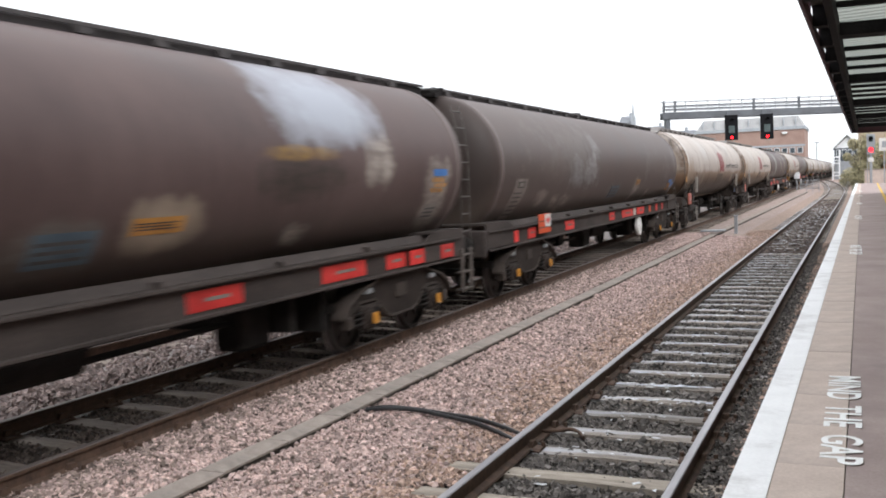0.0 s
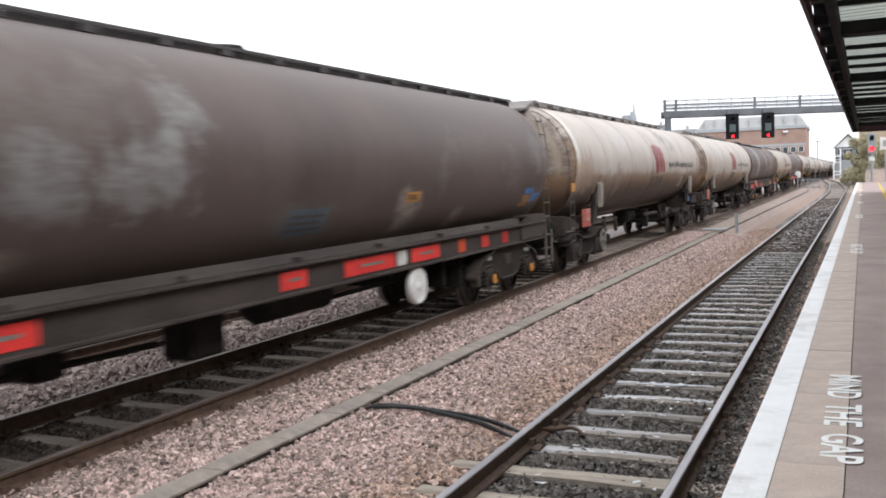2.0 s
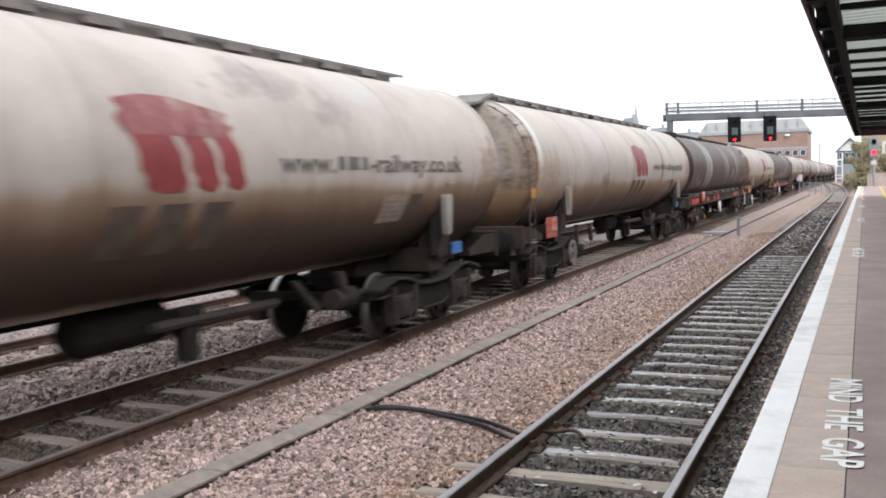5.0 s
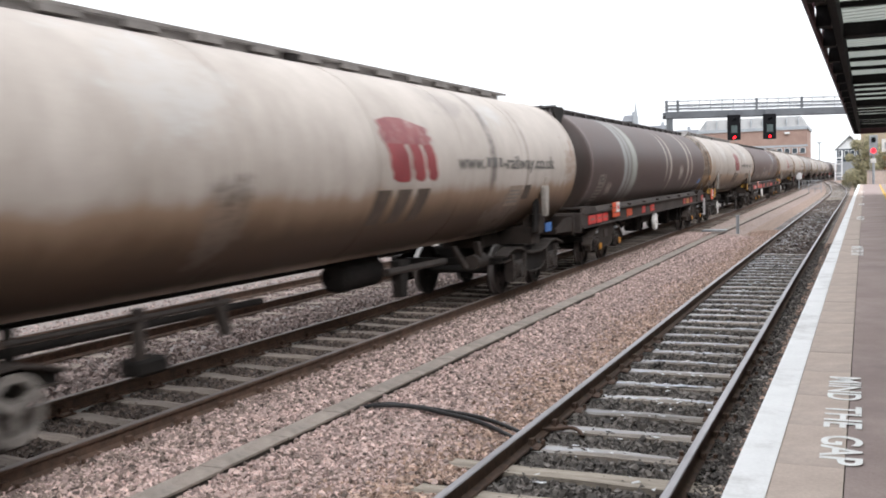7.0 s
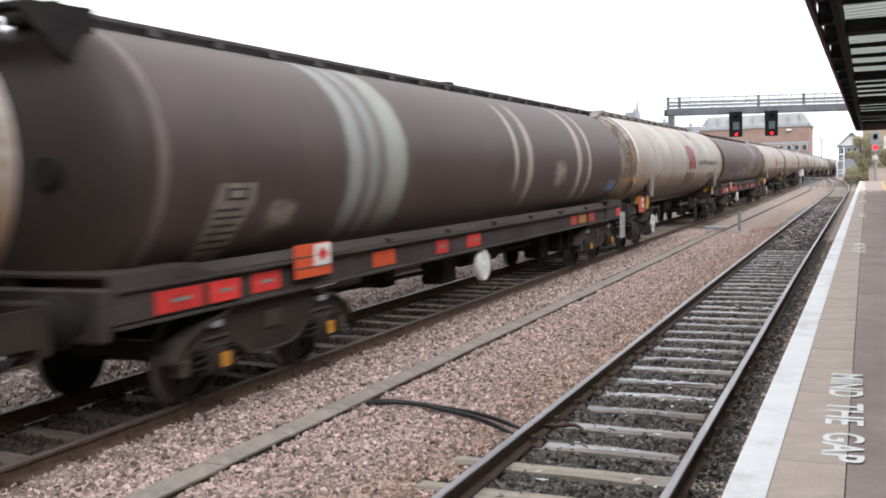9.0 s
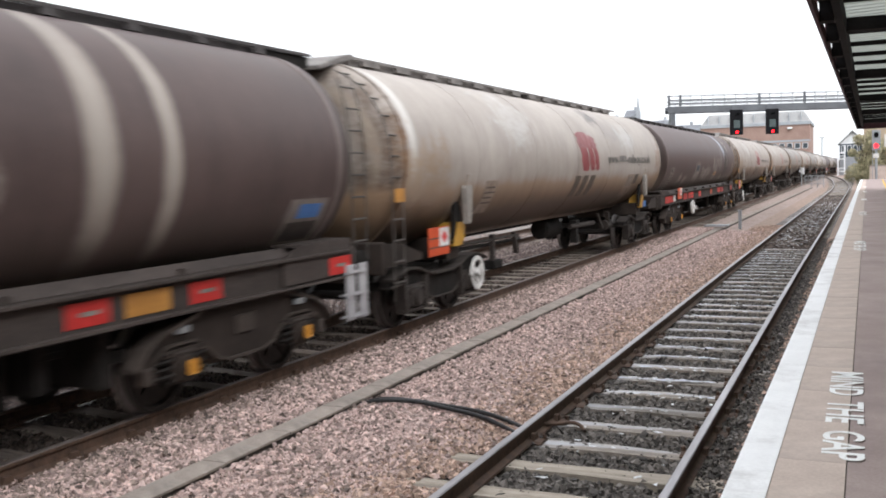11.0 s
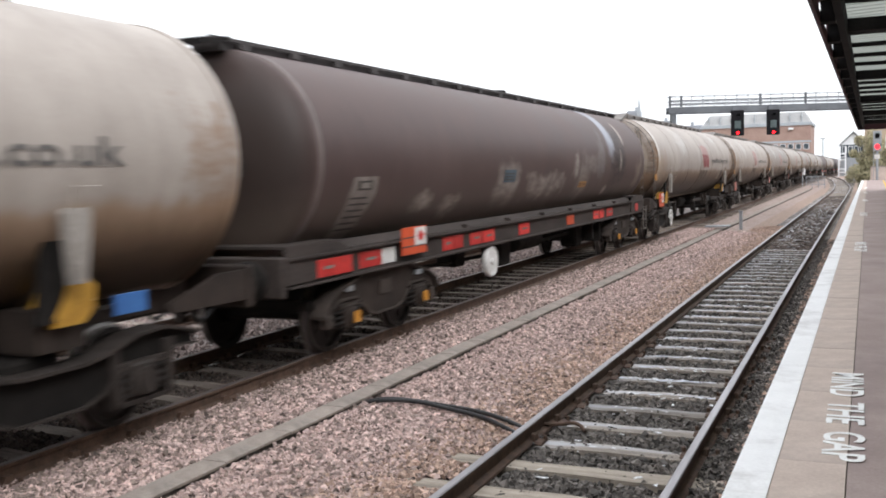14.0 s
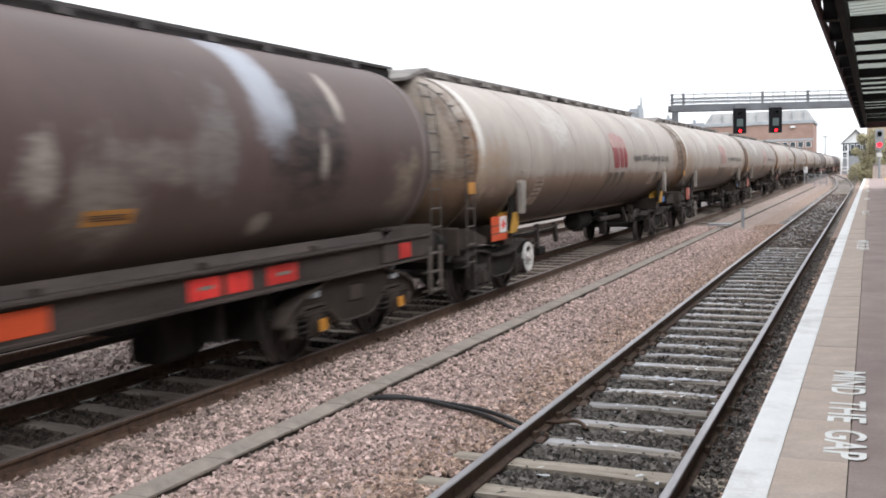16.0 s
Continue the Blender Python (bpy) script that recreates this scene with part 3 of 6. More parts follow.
def build_litter():
    """White splashes and scraps on the near track's sleepers and bed."""
    rng = random.Random(9)
    meshes = []
    for k in range(5):
        bm = bmesh.new()
        ring = []
        for i in range(9):
            a = 6.283 * i / 9
            r = rng.uniform(0.25, 1.0)
            ring.append((r * math.cos(a), r * math.sin(a)))
        top = [bm.verts.new((x * 0.05, y * 0.035, 0.005)) for x, y in ring]
        low = [bm.verts.new((x * 0.062, y * 0.045, 0.0)) for x, y in ring]
        bm.faces.new(top)
        for i in range(9):
            bm.faces.new((low[i], low[(i + 1) % 9], top[(i + 1) % 9], top[i]))
        meshes.append(mesh_of("lime_splash", bm, DROPPING))
    bm = bmesh.new()
    for i in range(760):
        y = 7.0 + 62 * rng.random() ** 1.05
        me = meshes[i % 5]
        s = rng.uniform(0.15, 0.75) * (1 + y / 60)
        onto = round((y - 7.37) / 0.72) * 0.72 + 7.37 if rng.random() < 0.75 else y
        yy = onto + rng.uniform(-0.1, 0.1)
        m = Matrix.LocRotScale((near_x(yy) + rng.gauss(0, 0.38), yy, -0.166 if onto != y else -0.16), Euler((0, 0, rng.random() * 6)), (s * rng.uniform(0.7, 2.2), s, 1))
        before = len(bm.verts)
        bm.from_mesh(me)
        bm.verts.ensure_lookup_table()
        bmesh.ops.transform(bm, matrix=m, verts=bm.verts[before:])
    # thin bluish flecks across the further sleepers
    for i in range(420):
        k = rng.randrange(4, 66)
        y = 7.37 + 0.72 * k
        x0 = rng.uniform(-0.66, 0.5)
        wide, tall = rng.uniform(0.04, 0.26), rng.uniform(0.008, 0.035) * (1 + y / 50)
        mid = rng.uniform(-0.06, 0.05)
        lay = []
        for j in range(7):
            f = j / 6
            h = tall * math.sin(math.pi * min(0.97, max(0.06, f))) * rng.uniform(0.6, 1.2)
            x = x0 + wide * f
            c = y + mid - 0.044 * x + rng.uniform(-0.01, 0.01)
            lay.append([bm.verts.new((near_x(y) + x, c + d * h, near_z(y) - 0.158)) for d in (-1, 1)])
        for a, b in zip(lay, lay[1:]):
            f = bm.faces.new((a[0], b[0], b[1], a[1]))
            f.material_index = 1
    tagged(part("lime_splashes", bm, [DROPPING, BLUISH_FLECK]), "white lime splashes on old sleepers", "splashes", kind="stuff")


def build_trough():
    """Concrete cable trough with loose lids, level with the ballast."""
    run = thing("cable_trough", "grey concrete cable trough with lids set in ballast", "cable trough", kind="structure")
    lid = made(box, -0.13, 0.13, -0.496, 0.496, -0.03, 0.0, 0.005)
    me = mesh_of("trough_lid", lid, CONCRETE)
    rnd = random.Random(5)
    for s in (-1, 1):
        body = bmesh.new()
        sweep(body, [(s * 0.085 - 0.02, -0.3), (s * 0.085 + 0.02, -0.3), (s * 0.085 + 0.02, -0.03), (s * 0.085 - 0.02, -0.03)], [(trough_x(y), y, trough_z(y)) for y in (-12, 30, 75, 110)])
        part("trough_side", body, TROUGH_SIDE, run)
    y = -12
    while y < 110:
        share("trough_lid", me, run, pose(trough_x(y) + rnd.uniform(-0.006, 0.006), y, trough_z(y) + rnd.uniform(-0.004, 0.004), rnd.uniform(-0.2, 0.2), rnd.uniform(-0.4, 0.4), rnd.uniform(-0.3, 0.3)))
        y += 1.0


def trough_x(y):
    return -2.255 + 0.004 * max(0, y - 40)


def trough_z(y):
    return 0.0016 * y - 0.112


def bent(name, label, category, points, r, material):
    cu = bpy.data.curves.new(name, "CURVE")
    cu.dimensions, cu.bevel_depth, cu.bevel_resolution = "3D", r, 3
    sp = cu.splines.new("NURBS")
    sp.points.add(len(points) - 1)
    for p, q in zip(sp.points, points):
        p.co = (*q, 1)
    sp.use_endpoint_u, sp.order_u = True, 3
    cu.materials.append(material)
    return tagged(new(name, cu), label, category)


def build_lineside():
    for k, dy in enumerate((0.0, -0.09)):
        bent("black_cable", "thick black cable lying on ballast up to the rail", "cable", [(-2.12, 8.98 + dy, -0.15), (-1.9, 8.98 + dy, -0.09), (-1.5, 8.97, -0.1), (-1.1, 8.92 + dy, -0.12), (-0.7, 8.8 + dy * 1.5, -0.12), (-0.35, 8.55 + dy * 2, -0.12), (-0.05, 8.35 + dy * 2.5, -0.15), (0.1, 8.2 + dy * 2.5, -0.17)], 0.022, CABLE)
    bent("bond_wire", "rusty bond wire clipped to the rail foot", "wire", [(-0.06, 8.5, -0.1), (0.1, 8.55, -0.13), (0.3, 8.75, -0.12), (0.42, 8.5, -0.15)], 0.018, RUST)
    post = thing("marker_post", "short galvanised marker post standing in ballast", "post", pose(-1.6, 39.6, -0.12))
    part("post", made(box, -0.06, 0.06, -0.05, 0.05, -0.1, 0.68, 0.01), GALV, post)
    part("cap", made(box, -0.09, 0.09, -0.08, 0.08, 0.68, 0.72, 0.01), GALV, post)
    box_ob = thing("cable_pit_cover", "flat steel cover plate in ballast", "cover plate", pose(-2.35, 38.6, 0.02))
    part("plate", made(box, -0.45, 0.45, -0.35, 0.35, 0, 0.06, 0.01), GALV, box_ob)
    rail = thing("handrail", "pale grey lineside handrail beside the track", "handrail", pose(-1.75, 112, 0.0))
    for x in (-0.95, -0.32, 0.32, 0.95):
        part("post", made(tube, (x, 0, -0.2), (x, 0, 1.25), 0.035, 8), GREY_CABINET, rail)
    for z in (0.35, 0.8, 1.25):
        part("rail_bar", made(tube, (-0.95, 0, z), (0.95, 0, z), 0.03, 8), GREY_CABINET, rail)
    for i in range(14):
        part("infill_bar", made(tube, (-0.88 + 0.135 * i, 0, 0.35), (-0.88 + 0.135 * i, 0, 1.25), 0.016, 6), GREY_CABINET, rail)
    tele = thing("lineside_phone", "white lineside telephone box on a post", "telephone", pose(-2.95, 110, 0.0))
    part("post", made(tube, (0, 0, -0.2), (0, 0, 1.5), 0.06, 8), GALV, tele)
    part("cabinet", made(box, -0.28, 0.28, -0.2, 0.2, 1.45, 2.15, 0.04), WHITE_WOOD, tele)


# ---- platform and canopy ----
def lettering(text, size, depth, material, name):
    cu = bpy.data.curves.new(name, "FONT")
    cu.body, cu.size, cu.extrude, cu.align_x, cu.align_y = text, size, depth, "CENTER", "CENTER"
    cu.offset = size * 0.017
    tmp = bpy.data.objects.new(name, cu)
    scene.collection.objects.link(tmp)
    bpy.context.view_layer.update()
    me = bpy.data.meshes.new_from_object(tmp.evaluated_get(bpy.context.evaluated_depsgraph_get()))
    bpy.data.objects.remove(tmp)
    me.materials.clear()
    me.materials.append(material)
    return me


def build_platform():
    y0, y1 = -30.0, 98.0
    plat = thing("platform", "long station platform with red-grey tarmac and pale coping", "platform", kind="structure")
    n = 32
    ys = [y0 + (y1 - y0) * i / n for i in range(n + 1)]
    top = bmesh.new()
    a = [bm_v for bm_v in (top.verts.new((edge_x(y) + 0.457, y, PLAT_Z - 0.004)) for y in ys)]
    b = [top.verts.new((9.5, y, PLAT_Z - 0.004)) for y in ys]
    for i in range(n):
        top.faces.new((a[i], b[i], b[i + 1], a[i + 1]))
    ex = bmesh.ops.extrude_face_region(top, geom=top.faces[:])
    bmesh.ops.translate(top, verts=[v for v in ex["geom"] if isinstance(v, bmesh.types.BMVert)], vec=(0, 0, -0.1))
    part("tarmac", top, TARMAC, plat)
    wall = bmesh.new()
    for i in range(n):
        x = edge_x(ys[i]) + 0.14
        box(wall, x, x + 0.3, ys[i], ys[i + 1], -0.5, PLAT_Z - 0.105)
    part("platform_wall", wall, BRICK_WALL, plat)
    part("end_ramp", made(prism, [(y1, -0.5), (y1 + 7, -0.4), (y1 + 7, -0.2), (y1, PLAT_Z - 0.01)], 2.95, 9.5), TARMAC, plat)
    slab = mesh_of("coping_slab", made(box, 0.0, 0.453, -0.3688, 0.3688, -0.1, 0.0, 0.0015), COPING)
    strip = bmesh.new()
    sweep(strip, [(-0.007, -0.05), (0.162, -0.05), (0.162, 0.005), (0.0, 0.005), (-0.007, 0.0)], [(edge_x(y), y, PLAT_Z) for y in (-30, 10, 50, y1)])
    part("white_edge", strip, WHITE_LINE, plat, "white painted platform edge")
    rnd = random.Random(2)
    y = 2.72 - 0.738 * 44
    k = 0
    while y < y1:
        turn = -math.degrees(math.atan(0.0066))
        share("coping_slab", slab, plat, pose(edge_x(y), y, PLAT_Z + rnd.uniform(-0.003, 0.002), 0, 0, turn))
        y += 0.738
        k += 1
    line = bmesh.new()
    sweep(line, [(-0.06, 0), (0.06, 0), (0.06, 0.006), (-0.06, 0.006)], [(3.36 + 0.0133 * y, y, PLAT_Z - 0.003) for y in (-20, 20, 60, 97)])
    part("yellow_line", line, YELLOW_LINE, plat)
    words = lettering("MIND  THE  GAP", 0.265, 0.0006, LETTERING, "platform_lettering")
    for y in (5.62, 17.3, 29.0, 40.7, 52.4, 64.0):
        m = pose(edge_x(y) + 0.418, y, PLAT_Z + 0.003, 0, 0, -90) @ Matrix.Diagonal((1.03, 0.98, 1, 1))
        ob = share("painted_lettering", words, plat, m, "white stencilled words along the platform edge")
    bar = bmesh.new()
    box(bar, edge_x(30) + 0.5, edge_x(30) + 2.8, 29.0, 29.1, PLAT_Z - 0.003, PLAT_Z + 0.003)
    part("tarmac_joint", bar, COPING, plat)


def canopy_x(y):
    return 2.03 + 0.0098 * y


def build_canopy():
    y0, y1 = -28.0, 57.5
    roof = thing("platform_canopy", "dark maroon steel platform canopy with pale ribbed roof sheets", "canopy", kind="structure")
    z = 4.2
    for zz, h, name, d in ((z, 0.16, "fascia_board", 0.05), (z + 0.42, 0.14, "fascia_top", 0.05)):
        bm = bmesh.new()
        sweep(bm, [(0, zz), (d, zz), (d, zz + h), (0, zz + h)], [(canopy_x(y), y, 0) for y in (y0, y1)])
        part(name, bm, MAROON, roof)
    y = y0 + 0.5
    while y < y1:
        x = canopy_x(y)
        part("fascia_strut", made(box, x + 0.005, x + 0.045, y, y + 0.07, z + 0.15, z + 0.43), MAROON, roof)
        y += 1.6
    inner = bmesh.new()
    sweep(inner, [(0.24, z + 0.08), (0.34, z + 0.08), (0.34, z + 0.42), (0.24, z + 0.42)], [(canopy_x(y), y, 0) for y in (y0, y1)])
    part("edge_girder", inner, BEAM, roof)
    gut = bmesh.new()
    sweep(gut, [(0.05, z + 0.3), (0.24, z + 0.34), (0.24, z + 0.38), (0.05, z + 0.34)], [(canopy_x(y), y, 0) for y in (y0, y1)])
    part("gutter_soffit", gut, SOFFIT, roof)
    y = -27.9
    while y < y1:
        x = canopy_x(y)
        part("gutter_bracket", made(prism, [(y, z + 0.02), (y + 0.3, z + 0.02), (y + 0.42, z + 0.3), (y, z + 0.3)], x + 0.05, x + 0.24), BEAM, roof)
        y += 2.35
    top = z + 0.42
    for k in range(10):
        y = -29.98 + 9.42 * k
        if y0 < y < y1:
            part("cross_beam", made(box, canopy_x(y) + 0.34, 9.3, y, y + 0.4, z + 0.21, top, 0.01), BEAM, roof)
        for j in range(4):
            p = y + 1.45 + 1.93 * j
            if y0 < p < y1:
                part("purlin", made(box, canopy_x(p) + 0.345, 9.3, p, p + 0.14, z + 0.34, top - 0.002), BEAM, roof)
    sheet = bmesh.new()
    y, prev = y0, None
    while y <= y1:
        for dy, dz in ((0.0, 0.0), (0.12, 0.0), (0.14, 0.08), (0.2, 0.08), (0.22, 0.0)):
            cur = (sheet.verts.new((canopy_x(y + dy) + 0.3, y + dy, top + dz)), sheet.verts.new((9.3, y + dy, top + dz + 0.25)))
            if prev:
                sheet.faces.new((prev[0], prev[1], cur[1], cur[0]))
            prev = cur
        y += 0.33
    part("roof_sheet", sheet, ROOF_SHEET, roof, "pale ribbed translucent roof sheet")
    part("end_fascia", made(box, canopy_x(y1), 9.3, y1, y1 + 0.08, z, z + 0.55), MAROON, roof)
    tagged(part("wall_station", made(box, 9.3, 9.6, -30, 98, -0.5, 5.6), BUFF_BRICK), "buff brick station wall behind the platform", "wall", kind="structure")


# ---- signals, gantry, buildings ----
def signal_head(parent, w, z0, z1, panel, red, dark, board, size=0.16):
    """A backboard with a window panel, a lit red lens low down and an unlit one above."""
    part("backboard", made(box, -w / 2, w / 2, 0.0, 0.12, z0, z1, 0.03), board, parent)
    part("lamp_panel", made(box, -w * 0.24, w * 0.24, -0.05, 0.0, panel[0], panel[1], 0.02), LAMP_PANEL, parent)
    for z, lit in ((red, True), (dark, False)):
        part("lens", made(tube, (0, -0.03, z), (0, -0.07, z), size, 20), RED_LAMP if lit else SIGNAL_BLACK, parent, "glowing red lens" if lit else "")
        hood = bmesh.new()
        for i in range(9):
            a0, a1 = math.pi * i / 9, math.pi * (i + 1) / 9
            q = [hood.verts.new(((size + 0.03) * math.cos(a), y, z + (size + 0.03) * math.sin(a))) for a in (a0, a1) for y in (0.0, -0.28)]
            hood.faces.new((q[0], q[1], q[3], q[2]))
        bmesh.ops.solidify(hood, geom=hood.faces[:], thickness=0.012)
        part("hood", hood, SIGNAL_BLACK, parent)


def build_gantry():
    g = thing("signal_gantry", "grey steel signal gantry with railings over the tracks", "signal gantry", pose(-12.3, 83.0, 0, 0, 0, 23.0))
    w = 26.0
    part("girder", made(box, 0, w, -0.5, -0.4, 7.05, 7.62, 0.02), GANTRY_GREY, g)
    part("girder", made(box, 0, w, 0.5, 0.6, 7.05, 7.62, 0.02), GANTRY_GREY, g)
    part("deck", made(box, 0.01, w, -0.4, 0.5, 7.3, 7.36), GANTRY_GREY, g)
    for z in (7.78, 8.06, 8.5):
        part("handrail", made(box, 0, w, -0.52, -0.47, z, z + (0.13 if z < 8.4 else 0.04)), GANTRY_GREY if z < 8.4 else GALV, g)
        part("handrail", made(box, 0, w, 0.57, 0.62, z, z + 0.05), GANTRY_GREY, g)
    x = 0.0
    k = 0
    while x < w:
        big = k in (0, 1, 8, 12)
        part("stanchion", made(box, x, x + (0.2 if big else 0.06), -0.53, -0.43, 7.63, 8.56), GANTRY_GREY if big else GALV, g)
        x += 0.95
        k += 1
    for x in (0.3, w - 0.6):
        part("leg", made(box, x, x + 0.35, -0.4, 0.5, -0.4, 7.05), GANTRY_GREY, g)
    for x in (5.75, 8.75):
        s = thing("signal", "black colour-light signal hanging from a gantry, showing red", "signal", g.matrix_basis @ pose(x, -0.62, 0), "gantry signals")
        signal_head(s, 1.1, 5.08, 7.2, (5.66, 6.3), 5.31, 6.75, SIGNAL_BLACK, 0.115)
        part("hanger", made(box, -0.4, 0.4, 0.02, 0.1, 7.2, 7.6), GANTRY_GREY, s)


def build_platform_signal():
    s = thing("signal", "colour-light signal on a grey post at the platform end, showing red", "signal", pose(4.2, 101, -0.1))
    part("post", made(tube, (0, 0.2, 0), (0, 0.2, 4.2), 0.13, 12), GALV, s)
    part("ladder", made(box, -0.33, -0.27, 0.25, 0.3, 0.2, 5.2), GALV, s)
    # red lens drawn oversize to take in the halo round the lamp
    signal_head(s, 0.75, 3.7, 5.65, (4.9, 5.45), 4.15, 5.18, GREY_CABINET, 0.2)
    part("sign_plate", made(box, -0.25, 0.25, -0.02, 0.02, 3.0, 3.4, 0.01), PLATE_WHITE, s)
    c = thing("concrete_cabinet", "buff concrete equipment cabinet at the platform end", "cabinet", pose(4.8, 103, -0.2))
    part("body", made(box, -1.15, 1.6, 0, 1.0, 0, 2.3, 0.05), COPING, c)
    part("lid", made(box, -1.22, 1.67, -0.05, 1.05, 2.3, 2.4, 0.03), CONCRETE, c)
    st = thing("notice_board", "pale notice board at the platform end", "notice board", pose(5.35, 100.5, -0.1))
    part("post", made(tube, (0, 0.05, 0), (0, 0.05, 5.0), 0.06, 8), GALV, st)
    part("board", made(box, -0.45, 0.6, -0.03, 0.03, 4.0, 5.2, 0.01), PLATE_WHITE, st)
    part("bar", made(box, -0.2, 0.35, -0.05, -0.03, 4.3, 4.9), GREY_CABINET, st)


def window_row(parent, name, x0, x1, y, z0, z1, n, frame_mat=WHITE_WOOD):
    w = (x1 - x0) / n
    for i in range(n):
        a = x0 + w * i + w * 0.12
        b = x0 + w * (i + 1) - w * 0.12
        win = part(name, made(box, a, b, y - 0.12, y - 0.02, z0, z1), frame_mat, parent)
        part("pane", made(box, a + w * 0.08, b - w * 0.08, y - 0.16, y - 0.125, z0 + 0.12, z1 - 0.12), GLASS_DARK, win)


def build_buildings():
    b = thing("brick_office_block", "red brick office block with grey mansard storey behind the gantry", "building", pose(-41.5, 300, 0))
    part("wall", made(box, 0, 31, 0, 24, 0, 14.6), RED_BRICK, b)
    part("cornice", made(box, -0.3, 31.3, -0.3, 24.3, 14.6, 15.5), FAR_STONE, b)
    man = bmesh.new()
    lo = [man.verts.new(p) for p in ((0.2, 0.2, 15.5), (30.8, 0.2, 15.5), (30.8, 23.8, 15.5), (0.2, 23.8, 15.5))]
    hi = [man.verts.new(p) for p in ((2.2, 2.2, 18.6), (29.2, 2.2, 18.6), (29.2, 21.8, 18.6), (2.2, 21.8, 18.6))]
    for i in range(4):
        man.faces.new((lo[i], lo[(i + 1) % 4], hi[(i + 1) % 4], hi[i]))
    man.faces.new(hi)
    part("mansard", man, PALE_ROOF, b)
    for i in range(9):
        part("roof_fin", made(box, 2.0 + 3.3 * i, 2.25 + 3.3 * i, 0.3, 1.4, 15.6, 18.2), FAR_STONE, b)
    window_row(b, "window", 18, 30.8, 0, 7.6, 9.3, 6)
    window_row(b, "window", 1, 17, 0, 7.6, 9.3, 7)
    part("string_course", made(box, -0.1, 31.1, -0.15, 0, 9.6, 10.2), FAR_STONE, b)
    lamp = thing("wall_lamp", "white lamp on the corner of a brick block", "lamp", pose(-16, 299.7, 13.6))
    part("housing", made(box, -0.7, 0.7, -0.5, 0.3, -0.25, 0.35, 0.1), WHITE_WOOD, lamp)
    low = thing("low_roofed_shed", "long low shed with a pale roof beyond the tracks", "building", pose(-31, 240, 0))
    part("wall", made(box, 0, 5, 0, 9, 0, 7.0), BUFF_BRICK, low)
    part("roof", made(prism, [(-0.4, 7.0), (9.4, 7.0), (4.5, 8.6)], -0.4, 5.4), PALE_ROOF, low)
    for x, w, h, d, nm in ((-99, 10, 25, 0, 0), (-88, 4.5, 28.3, 4, 0), (-76, 6, 23.2, 0, 1), (-70, 14, 20.5, -6, 1)):
        hse = thing("town_house", "hazy grey town house on the skyline", "building", pose(x, 400 + d, 0), "town houses")
        part("wall", made(box, 0, w, 0, 10, 0, h - 3), FAR_STONE, hse)
        part("roof", made(prism, [(-0.3, h - 3), (10.3, h - 3), (5, h)], -0.2, w + 0.2), SLATE, hse)
        part("chimney", made(box, w * 0.7, w * 0.7 + 1.1, 4.4, 5.6, h - 1.4, h + 1.3), FAR_STONE, hse)
    sp = thing("church_spire", "slender stone church spire on the skyline", "church", pose(-82.2, 404, 0))
    part("tower", made(box, -0.9, 0.9, -0.9, 0.9, 0, 27.5), FAR_STONE, sp)
    part("spire", made(tube, (0, 0, 27.5), (0, 0, 33.4), 0.75, 8, 0.12), FAR_STONE, sp)
    # signal box with an outside stair
    sb = thing("signal_box", "white timber signal box with a slate gable roof and outside stair", "signal box", pose(-1.9, 230, 0))
    part("base", made(box, 0.6, 5.8, 0, 9, 0, 4.2), GREY_CABINET, sb)
    part("cabin", made(box, 0.6, 5.8, 0, 9, 4.2, 7.0), GLASS_DARK, sb)
    part("roof", made(roof_gable, 0.1, 6.3, -0.5, 9.5, 6.9, 9.9), SLATE, sb)
    part("gable", made(gable_face, 0.6, 5.8, -0.02, 7.0, 9.5), WHITE_WOOD, sb)
    for s in (0, 1):
        bm = bmesh.new()
        p, q = ((0.0, 6.75), (3.2, 10.0)) if s == 0 else ((6.4, 6.75), (3.2, 10.0))
        tube(bm, (p[0], -0.55, p[1]), (q[0], -0.55, q[1]), 0.16, 6)
        part("bargeboard", bm, WHITE_WOOD, sb)
    window_row(sb, "window", 0.8, 5.6, 0, 5.2, 6.7, 4)
    for x in (0.15, 1.5):
        part("stair_post", made(box, x, x + 0.3, -1.6, -1.4, 0, 6.6), WHITE_WOOD, sb)
    for z in (0.9, 1.6, 3.6, 4.9):
        part("stair_rail", made(box, 0.15, 1.8, -1.62, -1.5, z, z + 0.24), WHITE_WOOD, sb)
    part("landing", made(box, 0.2, 1.75, -1.5, 0, 4.3, 4.45), WHITE_WOOD, sb)
    wing = thing("goods_office", "buff brick station office beyond the platform end", "building", pose(3.2, 126, 0))
    part("wall", made(box, 0, 16, 0, 10, -0.3, 7.4), BUFF_BRICK, wing)
    part("roof", made(prism, [(-0.4, 7.4), (10.4, 7.4), (5, 10)], -0.3, 16.3), SLATE, wing)
    part("plinth", made(box, -0.05, 16, -0.08, 0, -0.3, 0.8), CONCRETE, wing)
    far = thing("far_platform_canopy", "white slatted valance of the canopy on the opposite platform", "canopy", pose(-14.0, 0, 0))
    part("roof", made(prism, [(-20, 5.2), (62, 5.2), (62, 5.3), (-20, 5.3)], -7.0, 0.0), SLATE, far)
    slat = mesh_of("valance_board", made(box, -0.02, 0.02, 0.0, 0.13, 4.5, 5.2, 0.005), WHITE_WOOD)
    for i in range(290):
        share("valance_board", slat, far, pose(0, -6 + 0.2 * i, 0))
    part("back_wall", made(box, -7.2, -7.0, -20, 62, 0, 5.2), RED_BRICK, far)
    part("deck", made(box, -7.0, 0.4, -20, 62, -0.2, 1.0), TARMAC, far)
